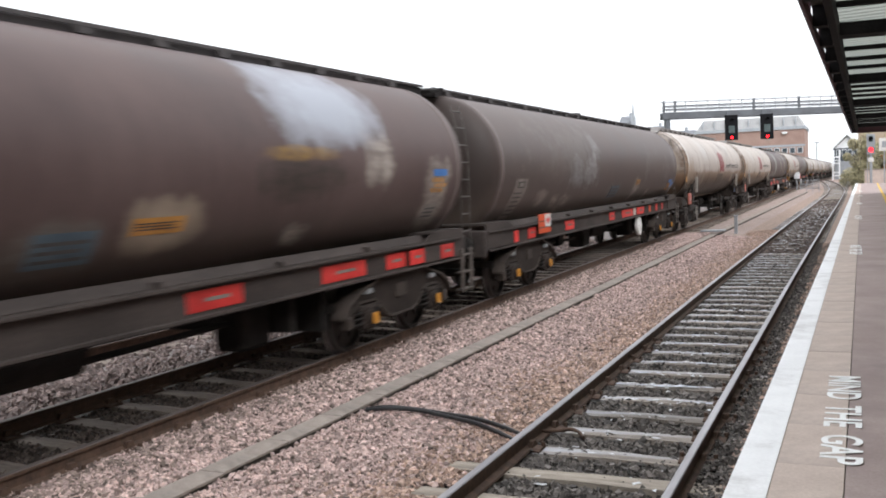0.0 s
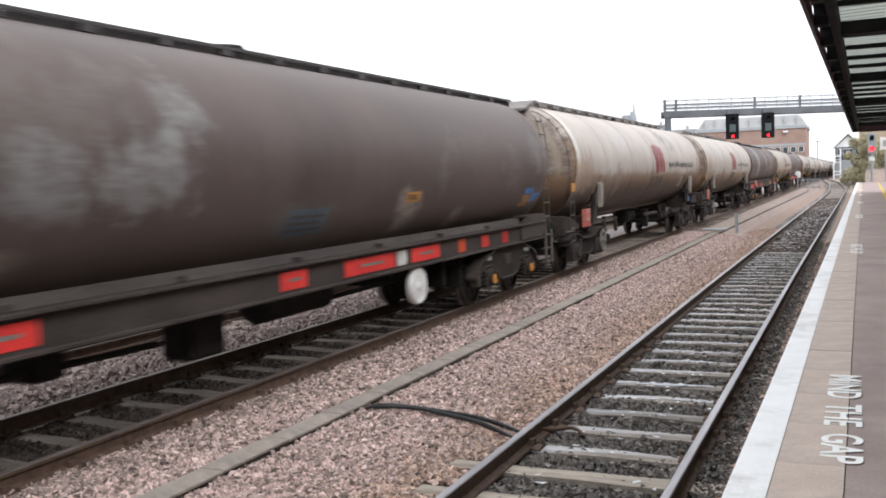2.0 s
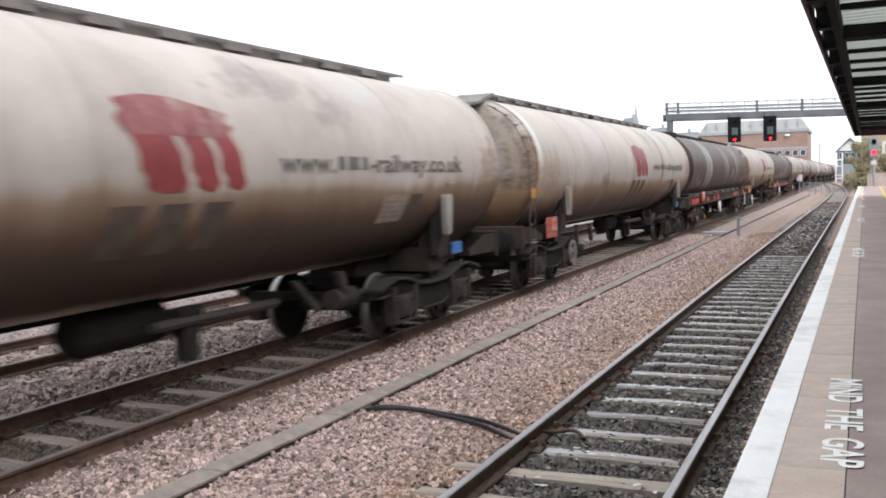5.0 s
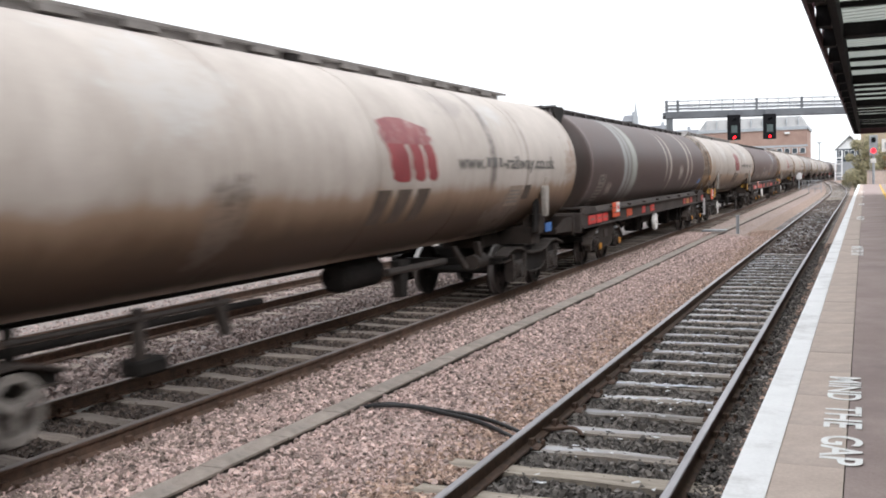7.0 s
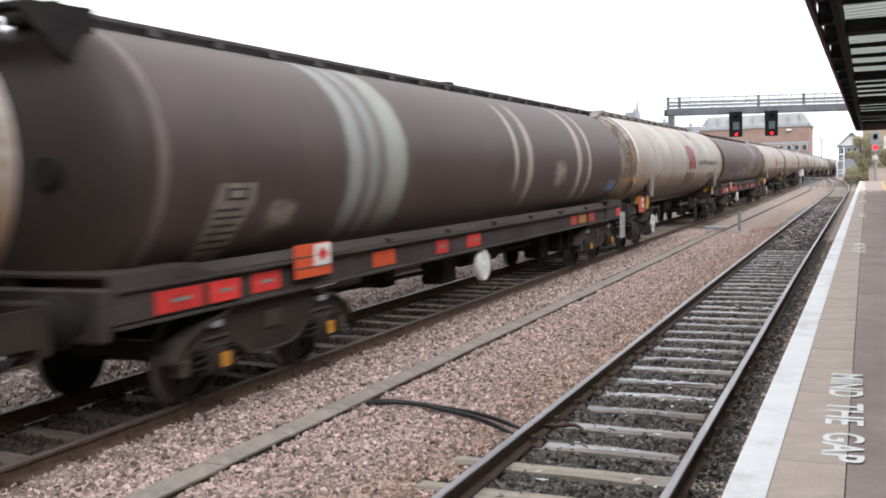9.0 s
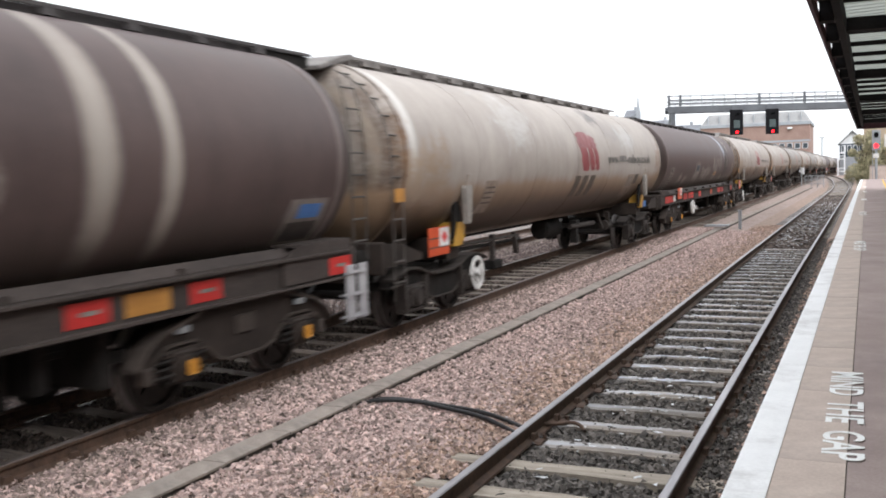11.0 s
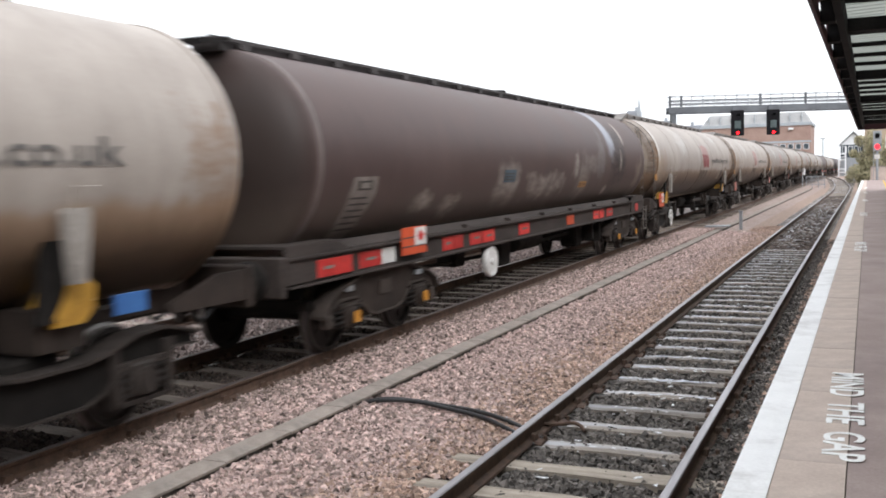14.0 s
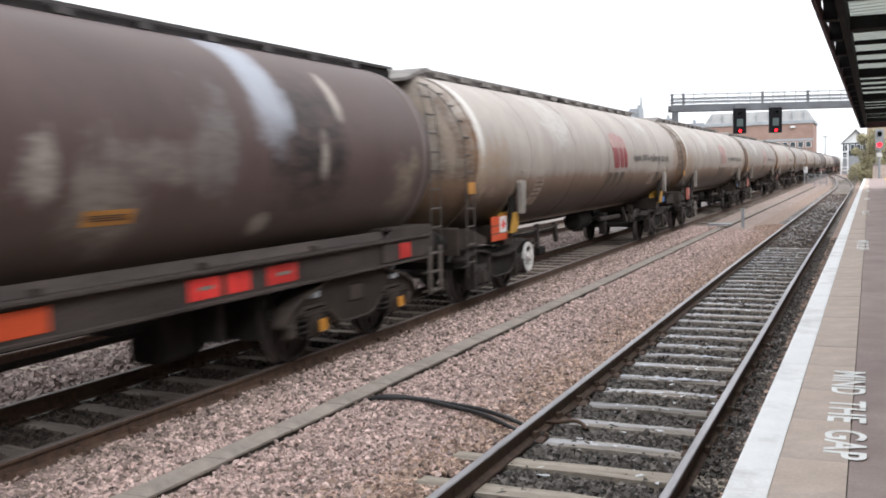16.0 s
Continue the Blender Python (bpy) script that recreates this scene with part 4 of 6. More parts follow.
    mast = thing("lamp_mast", "thin grey lamp mast far down the line", "lamp post", pose(-4.25, 210, 0))
    part("mast", made(tube, (0, 0, 0), (0, 0, 8.01), 0.12, 6), GALV, mast)
    part("arm", made(box, -0.5, 0.5, -0.08, 0.08, 7.91, 8.11), GALV, mast)


def roof_gable(bm, x0, x1, y0, y1, z0, z1):
    """A gable roof with its ridge along y, with thickness."""
    xm = (x0 + x1) / 2
    prof = [(x0, z0), (xm, z1), (x1, z0), (x1 - 0.25, z0), (xm, z1 - 0.3), (x0 + 0.25, z0)]
    a = [bm.verts.new((x, y0, z)) for x, z in prof]
    b = [bm.verts.new((x, y1, z)) for x, z in prof]
    for i in range(6):
        j = (i + 1) % 6
        bm.faces.new((a[i], a[j], b[j], b[i]))
    for r in (a, b):
        bm.faces.new((r[0], r[1], r[4], r[5]))
        bm.faces.new((r[1], r[2], r[3], r[4]))


def gable_face(bm, x0, x1, y, z0, z1):
    xm = (x0 + x1) / 2
    a = [bm.verts.new((x, y, z)) for x, z in ((x0, z0), (x1, z0), (xm, z1))]
    b = [bm.verts.new((x, y + 0.12, z)) for x, z in ((x0, z0), (x1, z0), (xm, z1))]
    bm.faces.new(a)
    bm.faces.new(b[::-1])
    for i in range(3):
        j = (i + 1) % 3
        bm.faces.new((a[i], a[j], b[j], b[i]))


def bush(name, label, x, y, w, h, d, n, leaf, seed):
    rnd = random.Random(seed)
    t = thing(name, label, "bush", pose(x, y, 0))
    wood = bmesh.new()
    for k in range(9):
        a = rnd.random() * 6.28
        e = Vector((math.cos(a) * w * rnd.uniform(0.15, 0.4), math.sin(a) * d * 0.35, h * rnd.uniform(0.55, 0.95)))
        mid = e * 0.5 + Vector((rnd.uniform(-0.2, 0.2), 0, 0.1))
        tube(wood, (rnd.uniform(-0.3, 0.3), 0, -0.1), mid, 0.07, 6, 0.045)
        tube(wood, mid, e, 0.045, 6, 0.015)
    part("stems", wood, BARK, t)
    verts, faces = [], []
    lumps = [(rnd.uniform(-0.4, 0.4) * w, rnd.uniform(-0.4, 0.4) * d, rnd.uniform(0.15, 0.85) * h, rnd.uniform(0.14, 0.3) * w) for _ in range(16)]
    for _ in range(n):
        lx, ly, lz, lr = rnd.choice(lumps)
        v = Vector((rnd.gauss(0, 1), rnd.gauss(0, 1), rnd.gauss(0, 1))).normalized() * lr * rnd.uniform(0.6, 1.1)
        c = Vector((lx, ly, max(0.1, lz))) + v
        u = Vector((rnd.gauss(0, 1), rnd.gauss(0, 1), rnd.gauss(0, 1))).normalized()
        q = u.orthogonal().normalized() * rnd.uniform(0.05, 0.11)
        u = u * rnd.uniform(0.07, 0.14)
        k = len(verts)
        verts += [c - u, c + q * 0.6, c + u, c - q * 0.6]
        faces.append((k, k + 1, k + 2, k + 3))
    me = bpy.data.meshes.new("foliage")
    me.from_pydata([tuple(v) for v in verts], [], faces)
    me.materials.append(leaf)
    ob = new("foliage", me)
    ob.parent = t
    tagged(ob, kind="stuff")


def build_bushes():
    bush("bush", "tall yellowing green bush against the office wall", 5.0, 122, 3.4, 6.6, 2.5, 12000, LEAF, 1)
    bush("bush", "tall thin yellow-green bush beside the track", 3.1, 118, 3.2, 6.4, 2.0, 11000, LEAF, 5)
    bush("bush", "low green bush by the platform ramp", 3.3, 135, 2.0, 2.6, 2.5, 2500, LEAF, 2)
    bush("bush", "orange autumn bush at the platform end", 6.4, 121, 1.8, 4.2, 2, 3000, LEAF_ORANGE, 3)


# ---- tank wagons: y runs back along the train from the front bogie's pivot, z from the rail head ----
MESH = {}


def cached(key, make):
    if key not in MESH:
        MESH[key] = make()
    return MESH[key]


def tank_mesh(r, zc, y0, y1, dome):
    bm = bmesh.new()
    prof = []
    for k in range(9):
        a = math.pi / 2 * k / 8
        prof.append((y0 + dome * (1 - math.sin(a)), r * math.cos(a) ** 0.8 if k < 8 else 0.0))
    front = prof[::-1]
    body = [(y0 + dome + 0.03, r)] + [(y0 + dome + (y1 - y0 - 2 * dome) * i / 14, r) for i in range(1, 14)] + [(y1 - dome - 0.03, r)]
    rear = [(y0 + y1 - s, q) for s, q in prof]
    lathe(bm, front + body + rear, (0, 0, zc), 64)
    bmesh.ops.remove_doubles(bm, verts=bm.verts[:], dist=1e-4)
    return bm


def band(bm, r, zc, y, w, t=0.02):
    lathe(bm, [(y, r - 0.01), (y, r + t), (y + w, r + t), (y + w, r - 0.01)], (0, 0, zc), 64)


def decal(bm, r, zc, y0, y1, z0, z1, lift=0.006, lean=0.0):
    """A patch that lies on the tank's side, between two heights; lean shifts its top along the tank."""
    n = 8
    rows = []
    for i in range(n + 1):
        z = z0 + (z1 - z0) * i / n
        s = max(-0.999, min(0.999, (z - zc) / r))
        x = (r + lift) * math.cos(math.asin(s))
        sh = lean * i / n
        rows.append([bm.verts.new(p) for p in ((x, y0 + sh, z), (x, y1 + sh, z), (x - 0.004, y0 + sh, z), (x - 0.004, y1 + sh, z))])
    for a, b in zip(rows, rows[1:]):
        bm.faces.new((a[0], a[1], b[1], b[0]))
        bm.faces.new((a[0], b[0], b[2], a[2]))
        bm.faces.new((a[1], a[3], b[3], b[1]))
    for r_ in (rows[0], rows[-1]):
        bm.faces.new((r_[0], r_[1], r_[3], r_[2]))


def decal_chain(bm, r, zc, left, right, lift=0.006, n=10):
    """A curved patch between a left and a right edge, each a list of (z, y) from below upwards."""
    z0, z1 = max(left[0][0], right[0][0]), min(left[-1][0], right[-1][0])
    rows = []
    for i in range(n + 1):
        z = z0 + (z1 - z0) * i / n
        x = (r + lift) * math.cos(math.asin(max(-0.999, min(0.999, (z - zc) / r))))
        a, b = (float(np.interp(z, [p[0] for p in c], [p[1] for p in c])) for c in (left, right))
        rows.append([bm.verts.new(p) for p in ((x, a, z), (x, b, z), (x - 0.004, a, z), (x - 0.004, b, z))])
    for p, q in zip(rows, rows[1:]):
        bm.faces.new((p[0], p[1], q[1], q[0]))
        bm.faces.new((p[0], q[0], q[2], p[2]))
        bm.faces.new((p[1], p[3], q[3], q[1]))
    for e in (rows[0], rows[-1]):
        bm.faces.new((e[0], e[1], e[3], e[2]))


def bars(bm, r, zc, y0, y1, z0, z1, n, fill=0.45, lift=0.011):
    """Rows of unreadable stencil as plain bars."""
    for i in range(n):
        a = z0 + (z1 - z0) * i / n
        decal(bm, r, zc, y0, y1 - (0.12 if i % 2 else 0.0) * (y1 - y0), a, a + (z1 - z0) / n * fill, lift)


def wheel_bm():
    """A wheelset: two coned wheels with flanges, hubs and an axle, about the x axis."""
    bm = bmesh.new()
    for s in (-1, 1):
        x = s * 0.7525
        lathe(bm, [(x - s * 0.09, 0.0), (x - s * 0.09, 0.14), (x - s * 0.03, 0.16), (x - s * 0.03, 0.38), (x - s * 0.065, 0.40), (x - s * 0.065, 0.485), (x - s * 0.04, 0.485), (x - s * 0.03, 0.455), (x + s * 0.065, 0.45), (x + s * 0.065, 0.40), (x + s * 0.02, 0.38), (x + s * 0.02, 0.16), (x + s * 0.07, 0.14), (x + s * 0.07, 0.0)], (0, 0, 0), 32, "x")
        for k in range(6):
            a = 2 * math.pi * k / 6
            box(bm, x + s * 0.02, x + s * 0.035, 0.27 * math.cos(a) - 0.035, 0.27 * math.cos(a) + 0.035, 0.27 * math.sin(a) - 0.035, 0.27 * math.sin(a) + 0.035)
    tube(bm, (-1.05, 0, 0), (1.05, 0, 0), 0.075, 14)
    bm.normal_update()
    for f in bm.faces:
        c = f.calc_center_median()
        if 0.43 < math.hypot(c.y, c.z) < 0.47 and 0.7 < abs(c.x) < 0.83:
            f.material_index = 1
    return bm


def coil(bm, x, y, z0, z1, r, turns=4):
    n = turns * 10
    pts = [(x + r * math.cos(2 * math.pi * i / 10), y + r * math.sin(2 * math.pi * i / 10), z0 + (z1 - z0) * i / n) for i in range(n + 1)]
    rows = []
    for i, p in enumerate(pts):
        d = (Vector(pts[min(i + 1, n)]) - Vector(pts[max(i - 1, 0)])).normalized()
        u = Vector((p[0] - x, p[1] - y, 0)).normalized()
        q = d.cross(u)
        rows.append([bm.verts.new(Vector(p) + (u * math.cos(1.2566 * j) + q * math.sin(1.2566 * j)) * 0.022) for j in range(5)])
    for a, b in zip(rows, rows[1:]):
        for j in range(5):
            bm.faces.new((a[j], a[(j + 1) % 5], b[(j + 1) % 5], b[j]))
    bm.faces.new(rows[0])
    bm.faces.new(rows[-1][::-1])


def side_frame(kind):
    """A bogie side: cast with a hanging belly, or welded with spring pedestals over the axles."""
    bm = bmesh.new()
    if kind == "cast":
        top = [(-1.66, 0.50), (-1.55, 0.66), (-1.3, 0.78), (-0.95, 0.86), (-0.7, 0.94), (-0.45, 0.96), (0.45, 0.96), (0.7, 0.94), (0.95, 0.86), (1.3, 0.78), (1.55, 0.66), (1.66, 0.50)]
        low = [(1.52, 0.46), (1.4, 0.60), (1.22, 0.68), (0.82, 0.68), (0.7, 0.60), (0.5, 0.45), (0.3, 0.40), (-0.3, 0.40), (-0.5, 0.45), (-0.7, 0.60), (-0.82, 0.68), (-1.22, 0.68), (-1.4, 0.60), (-1.52, 0.46)]
        prism(bm, top + low, -0.06, 0.06)
        web = set(bm.faces)
        prism(bm, [(a, b + 0.035) for a, b in top] + top[::-1], -0.1, 0.13)
        prism(bm, low + [(a, b - 0.025) for a, b in low[::-1]], -0.08, 0.09)
        box(bm, 0.06, 0.085, -0.16, 0.16, 0.62, 0.8)
        for y in (-1.5, 1.5):
            box(bm, -0.05, 0.1, y - 0.06, y + 0.06, 0.36, 0.52, 0.015)
    else:
        top = [(-1.78, 0.74), (-1.6, 0.80), (-1.3, 0.86), (-0.95, 0.84), (-0.6, 0.74), (-0.3, 0.70), (0.3, 0.70), (0.6, 0.74), (0.95, 0.84), (1.3, 0.86), (1.6, 0.80), (1.78, 0.74)]
        low = [(1.78, 0.66), (1.42, 0.68), (1.36, 0.62), (0.72, 0.56), (0.55, 0.42), (0.35, 0.36), (-0.35, 0.36), (-0.55, 0.42), (-0.72, 0.56), (-1.36, 0.62), (-1.42, 0.68), (-1.78, 0.66)]
        prism(bm, top + low, -0.06, 0.06)
        web = set(bm.faces)
        prism(bm, [(a, b + 0.03) for a, b in top] + top[::-1], -0.12, 0.15)
        prism(bm, low + [(a, b - 0.02) for a, b in low[::-1]], -0.08, 0.1)
        for c in (-1.02, 1.02):
            for e in (-0.36, 0.36):
                prism(bm, [(c + e - 0.045, 0.76), (c + e + 0.045, 0.76), (c + e * 0.86 + 0.04, 0.28), (c + e * 0.86 - 0.04, 0.28)], -0.05, 0.13)
            box(bm, -0.03, 0.11, c - 0.36, c + 0.36, 0.25, 0.29)
    for f in bm.faces:
        f.material_index = 0 if f in web else 1
    return bm


def bolster_bm():
    bm = bmesh.new()
    box(bm, -0.98, 0.98, -0.3, 0.3, 0.45, 0.82, 0.03)
    box(bm, -0.35, 0.35, -0.35, 0.35, 0.82, 0.96, 0.03)
    return bm


def add_bogie(wagon, y, kind, wheels):
    b = share("bogie", cached("bolster", lambda: mesh_of("bogie", bolster_bm(), STEEL_DARK)), wagon, pose(0, y, 0), "grimy two-axle bogie with a heavy bolster")
    # dark web, paler flanges: recess shade and lit edges given as colour
    side_me = cached("side_" + kind, lambda: mesh_of("side_frame", side_frame(kind), [FRAME_BROWN if kind == "cast" else STEEL_DARK, FRAME_LIT_EDGE if kind == "cast" else BOGIE_GREY]))
    for s in (-1, 1):
        share("side_frame", side_me, b, pose(s * 1.05, 0, 0, 0, 0, 0 if s > 0 else 180))
    tie = cached("end_bar", lambda: mesh_of("end_bar", made(box, -0.98, 0.98, -0.05, 0.05, 0.6, 0.72), STEEL_DARK))
    for e in (-1.66, 1.66):
        share("end_bar", tie, b, pose(0, e, 0))
    half = 1.02

    def axlebox():
        bm = bmesh.new()
        box(bm, -0.1, 0.1, -0.15, 0.15, -0.14, 0.17, 0.03)
        tube(bm, (0.1, 0, 0), (0.15, 0, 0), 0.12, 14)
        box(bm, -0.08, 0.08, -0.3, 0.3, 0.12, 0.18)
        return bm

    def springs():
        bm = bmesh.new()
        coil(bm, 0, 0, -0.12, 0.16, 0.075)
        return bm

    ab = cached("axlebox" + kind, lambda: mesh_of("axlebox", axlebox(), FRAME_BROWN if kind == "cast" else BOGIE_GREY))
    cover = cached("axle_cover", lambda: mesh_of("axle_cover", made(tube, (0.15, 0, 0), (0.175, 0, 0), 0.095, 14), AXLE_YELLOW))
    cover_sq = cached("axle_plate", lambda: mesh_of("axle_cover", made(box, 0.15, 0.165, -0.065, 0.065, -0.075, 0.065, 0.02), AXLE_YELLOW))
    plate = cached("wear_plate", lambda: mesh_of("wear_plate", made(box, -0.03, 0.03, -0.08, 0.08, -0.035, 0.03, 0.006), GALV))
    spr = cached("spring", lambda: mesh_of("spring", springs(), STEEL_DARK))
    shoe = cached("brake_shoe", lambda: mesh_of("brake_shoe", made(box, -0.06, 0.06, -0.07, 0.07, -0.2, 0.2, 0.02), STEEL_DARK))
    ws = cached("wheelset", lambda: mesh_of("wheelset", wheel_bm(), [WHEEL_STEEL, WHEEL_TREAD]))
    for a in (-half, half):
        w = share("wheelset", ws, b, pose(0, a, 0.45), "oily steel wheelset with bright treads")
        wheels.append((w, a))
        for s in (-1, 1):
            turn = 0 if s > 0 else 180
            share("axlebox", ab, b, pose(s * 1.08, a, 0.45, 0, 0, turn))
            if s > 0 and kind == "cast":
                share("wear_plate", plate, b, pose(1.14, a, 0.80), "pale wear plate")
                share("axle_cover", cover_sq, b, pose(1.09, a, 0.46), "yellow axlebox cover")
            if s > 0:
                for e in (-0.24, 0.24):
                    share("spring", spr, b, pose(1.08, a + e, 0.45))
        for s in (-1, 1):
            share("brake_shoe", shoe, b, pose(s * 0.76, a + 0.56, 0.5))
    return b


def buffers_and_hook(wagon, y, way):
    """Two round buffers and a screw coupling at a headstock; way is -1 at the front."""
    def buf():
        bm = bmesh.new()
        lathe(bm, [(0.0, 0.0), (0.0, 0.17), (0.06, 0.17), (0.1, 0.13), (0.3, 0.11), (0.3, 0.075), (0.4, 0.07), (0.42, 0.22), (0.45, 0.235), (0.48, 0.2), (0.49, 0.0)], (0, 0, 0), 20)
        return bm

    me = cached("buffer", lambda: mesh_of("buffer", buf(), STEEL_DARK, True))
    for x in (-0.87, 0.87):
        share("buffer", me, wagon, pose(x, y, 1.06, 0, 0, 0 if way > 0 else 180))

    def hook():
        bm = bmesh.new()
        prism(bm, [(0, -0.05), (0.22, -0.06), (0.3, 0.0), (0.28, 0.1), (0.2, 0.08), (0.2, 0.02), (0, 0.06)], -0.03, 0.03)
        tube(bm, (0, 0.24, 0), (0, 0.42, -0.22), 0.03, 8)
        tube(bm, (0, 0.42, -0.22), (0, 0.6, -0.1), 0.035, 8)
        return bm

    def hose():
        bm = bmesh.new()
        for a, b in (((0.3, 0.05, -0.05), (0.3, 0.2, -0.32)), ((0.3, 0.19, -0.31), (0.3, 0.36, -0.41)), ((0.3, 0.35, -0.41), (0.3, 0.55, -0.3))):
            tube(bm, a, b, 0.025, 8)
        return bm

    share("brake_hose", cached("brake_hose", lambda: mesh_of("brake_hose", hose(), CABLE)), wagon, pose(0, y, 1.04, 0, 0, 0 if way > 0 else 180))

    share("coupling", cached("coupling", lambda: mesh_of("coupling", hook(), STEEL_DARK)), wagon, pose(0, y, 1.04, 0, 0, 0 if way > 0 else 180))


def hoop_ladder(r, zc, y, width, z_top, z_low, pitch=0.28, upright=False):
    """A ladder that bends over the tank's shoulder and drops straight below its middle; rungs lie along the tank."""
    bm = bmesh.new()
    way = []
    a = math.asin(min(1.0, (z_top - zc) / r))
    n = 10
    for i in range(n + 1):
        e = a * (1 - i / n)
        way.append((r * math.cos(e), zc + r * math.sin(e)))
    if upright:
        way = [(r - 0.14, z_top), (r - 0.05, z_top - 0.35), (r, z_top - 0.8)]
    way.append((r, z_low))
    for s in (-1, 1):
        q = y + s * width / 2
        for (x0, z0), (x1, z1) in zip(way, way[1:]):
            tube(bm, (x0, q, z0), (x1, q, z1), 0.01, 6)
    gone, k = 0.1, 0.0
    for (x0, z0), (x1, z1) in zip(way, way[1:]):
        d = math.hypot(x1 - x0, z1 - z0)
        while gone <= k + d:
            f = (gone - k) / d
            p = (x0 + (x1 - x0) * f, z0 + (z1 - z0) * f)
            tube(bm, (p[0], y - width / 2, p[1]), (p[0], y + width / 2, p[1]), 0.013, 6)
            gone += pitch
        k += d
    return bm


def walkway(wagon, y0, y1, z, ends, bracket=False, pale=False):
    """Open-grating roof walkway on short feet, with a drooping plate at its ends."""
    def deck():
        bm = bmesh.new()
        for s in (-1, 1):
            box(bm, s * 0.27 - 0.012, s * 0.27 + 0.012, y0, y1, z - 0.03, z + 0.008)
        n = int((y1 - y0) / 0.16)
        for i in range(n):
            y = y0 + (y1 - y0) * (i + 0.2) / n
            box(bm, -0.258, 0.258, y, y + 0.06, z - 0.024, z)
        box(bm, -0.2, 0.2, y0 + 0.3, y1 - 0.3, z - 0.13, z - 0.026)
        k = y0 + 0.6
        while k < y1 - 0.4:
            for s in (-1, 1):
                box(bm, s * 0.25 - 0.03, s * 0.25 + 0.03, k, k + (0.5 if pale else 0.2), z - 0.1, z - 0.03)
            k += 1.1
        return bm

    share("walkway", cached(f"walkway{y0}{y1}", lambda: mesh_of("walkway", deck(), WALKWAY if pale else WALKWAY_BROWN)), wagon, None, "narrow open-grating roof walkway")
    for y, way in ends:
        def plate():
            bm = bmesh.new()
            wide = 0.5 if bracket else 0.32
            if pale:
                prism(bm, [(y, z + 0.01), (y, z - 0.05), (y - 0.2, z - 0.09), (y - 0.95, z - 0.27), (y - 0.95, z - 0.22), (y - 0.15, z)], -wide, wide + 0.06)
                return bm
            prism(bm, [(y, z + 0.01), (y, z - 0.04), (y + way * 0.35, z - 0.1), (y + way * 0.55, z - 0.12), (y + way * 0.56, z - 0.07), (y + way * 0.35, z - 0.05)], -wide, wide + 0.06)
            return bm

        share("end_platform", cached(f"end{y}{bracket}", lambda: mesh_of("end_platform", plate(), WALKWAY if pale else STEEL_DARK)), wagon)
        if bracket and y < -2:
            for x in (-0.55, 0.6):
                share("platform_bracket", cached(f"bracket{x}", lambda: mesh_of("platform_bracket", made(prism, [(y + 0.3, z - 0.03), (y + 0.3, z - 0.62), (y - 0.1, z - 0.5), (y - 0.55, z - 0.14), (y - 0.55, z - 0.06)], x, x + 0.04), STEEL_DARK)), wagon)
    share("manhole", cached("manhole", lambda: mesh_of("manhole", made(lathe_up, 0.0, 0.28, z - 0.25, z + 0.05), STEEL_DARK)), wagon, pose(0, (y0 + y1) / 2, 0))


def lathe_up(bm, x, r, z0, z1):
    tube(bm, (x, 0, z0), (x, 0, z1), r, 20)


def placard(wagon, x, y, z, w=0.74, h=0.42, faded=False):
    """Hazard panel: two orange fields and an orange strip, a white field with a red diamond."""
    p = part("hazard_panel", made(box, x - 0.01, x, y, y + w, z, z + h, 0.004), PLATE_FADED if faded else PLATE_ORANGE, wagon, "faded red hazard panel" if faded else "orange and white hazard panel")
    part("white_field", made(box, x, x + 0.004, y + w * 0.52, y + w - 0.02, z + h * 0.3, z + h - 0.015), PLATE_PINK if faded else PLATE_WHITE, p)
    d = bmesh.new()
    prism(d, [(y + w * 0.75, z + h * 0.42), (y + w * 0.9, z + h * 0.64), (y + w * 0.75, z + h * 0.86), (y + w * 0.6, z + h * 0.64)], x + 0.004, x + 0.007)
    part("diamond", d, PLATE_RED, p)
    for k in (0.3, 0.62):
        part("rule", made(box, x, x + 0.004, y + 0.01, y + w * (0.5 if k > 0.5 else 0.98), z + h * k - 0.01, z + h * k + 0.008), INK, p)


SMEAR = surface("rubbed_dusty_paint", (0.0975, 0.0780, 0.0689), (0.2600, 0.2236, 0.1976), 5, 30, 0.65, bump=0.03, stretch=(1, 2, 0.5))
STENCIL_DARK = surface("grimy_dark_print", (0.022, 0.017, 0.015), (0.06, 0.048, 0.042), 9, 50, 0.6, bump=0.03)
PLATE_DUSTY = surface("dust_filmed_cream_panel", (0.17, 0.125, 0.095), (0.36, 0.29, 0.24), 5, 40, 0.7, bump=0.05)
INK_FADED = surface("faded_grey_lettering_paint", (0.04, 0.029, 0.022), (0.105, 0.076, 0.057), 5, 30, 0.6, bump=0.03)
PLATE_BLUE_OLD = surface("weathered_blue_label", (0.035, 0.06, 0.085), (0.09, 0.125, 0.15), 3, 40, 0.6, bump=0.03)
# rubbed tank rim, with the highlight along it put into the colour
KNUCKLE = surface("rubbed_brown_rim_highlight", (0.0819, 0.0608, 0.0550), (0.1521, 0.1170, 0.1076), 3, 30, 0.55, bump=0.05)
STEP_PALE = surface("dusty_lilac_grey_paint", (0.26, 0.25, 0.26), (0.46, 0.45, 0.46), 4, 40, 0.7, bump=0.05)
INK_GREY = surface("worn_grey_lettering_paint", (0.06, 0.055, 0.052), (0.15, 0.138, 0.13), 8, 40, 0.6, bump=0.03)
STEP_BROWN = surface("grimy_brown_step_paint", (0.045, 0.036, 0.031), (0.12, 0.1, 0.087), 5, 40, 0.7, bump=0.08)
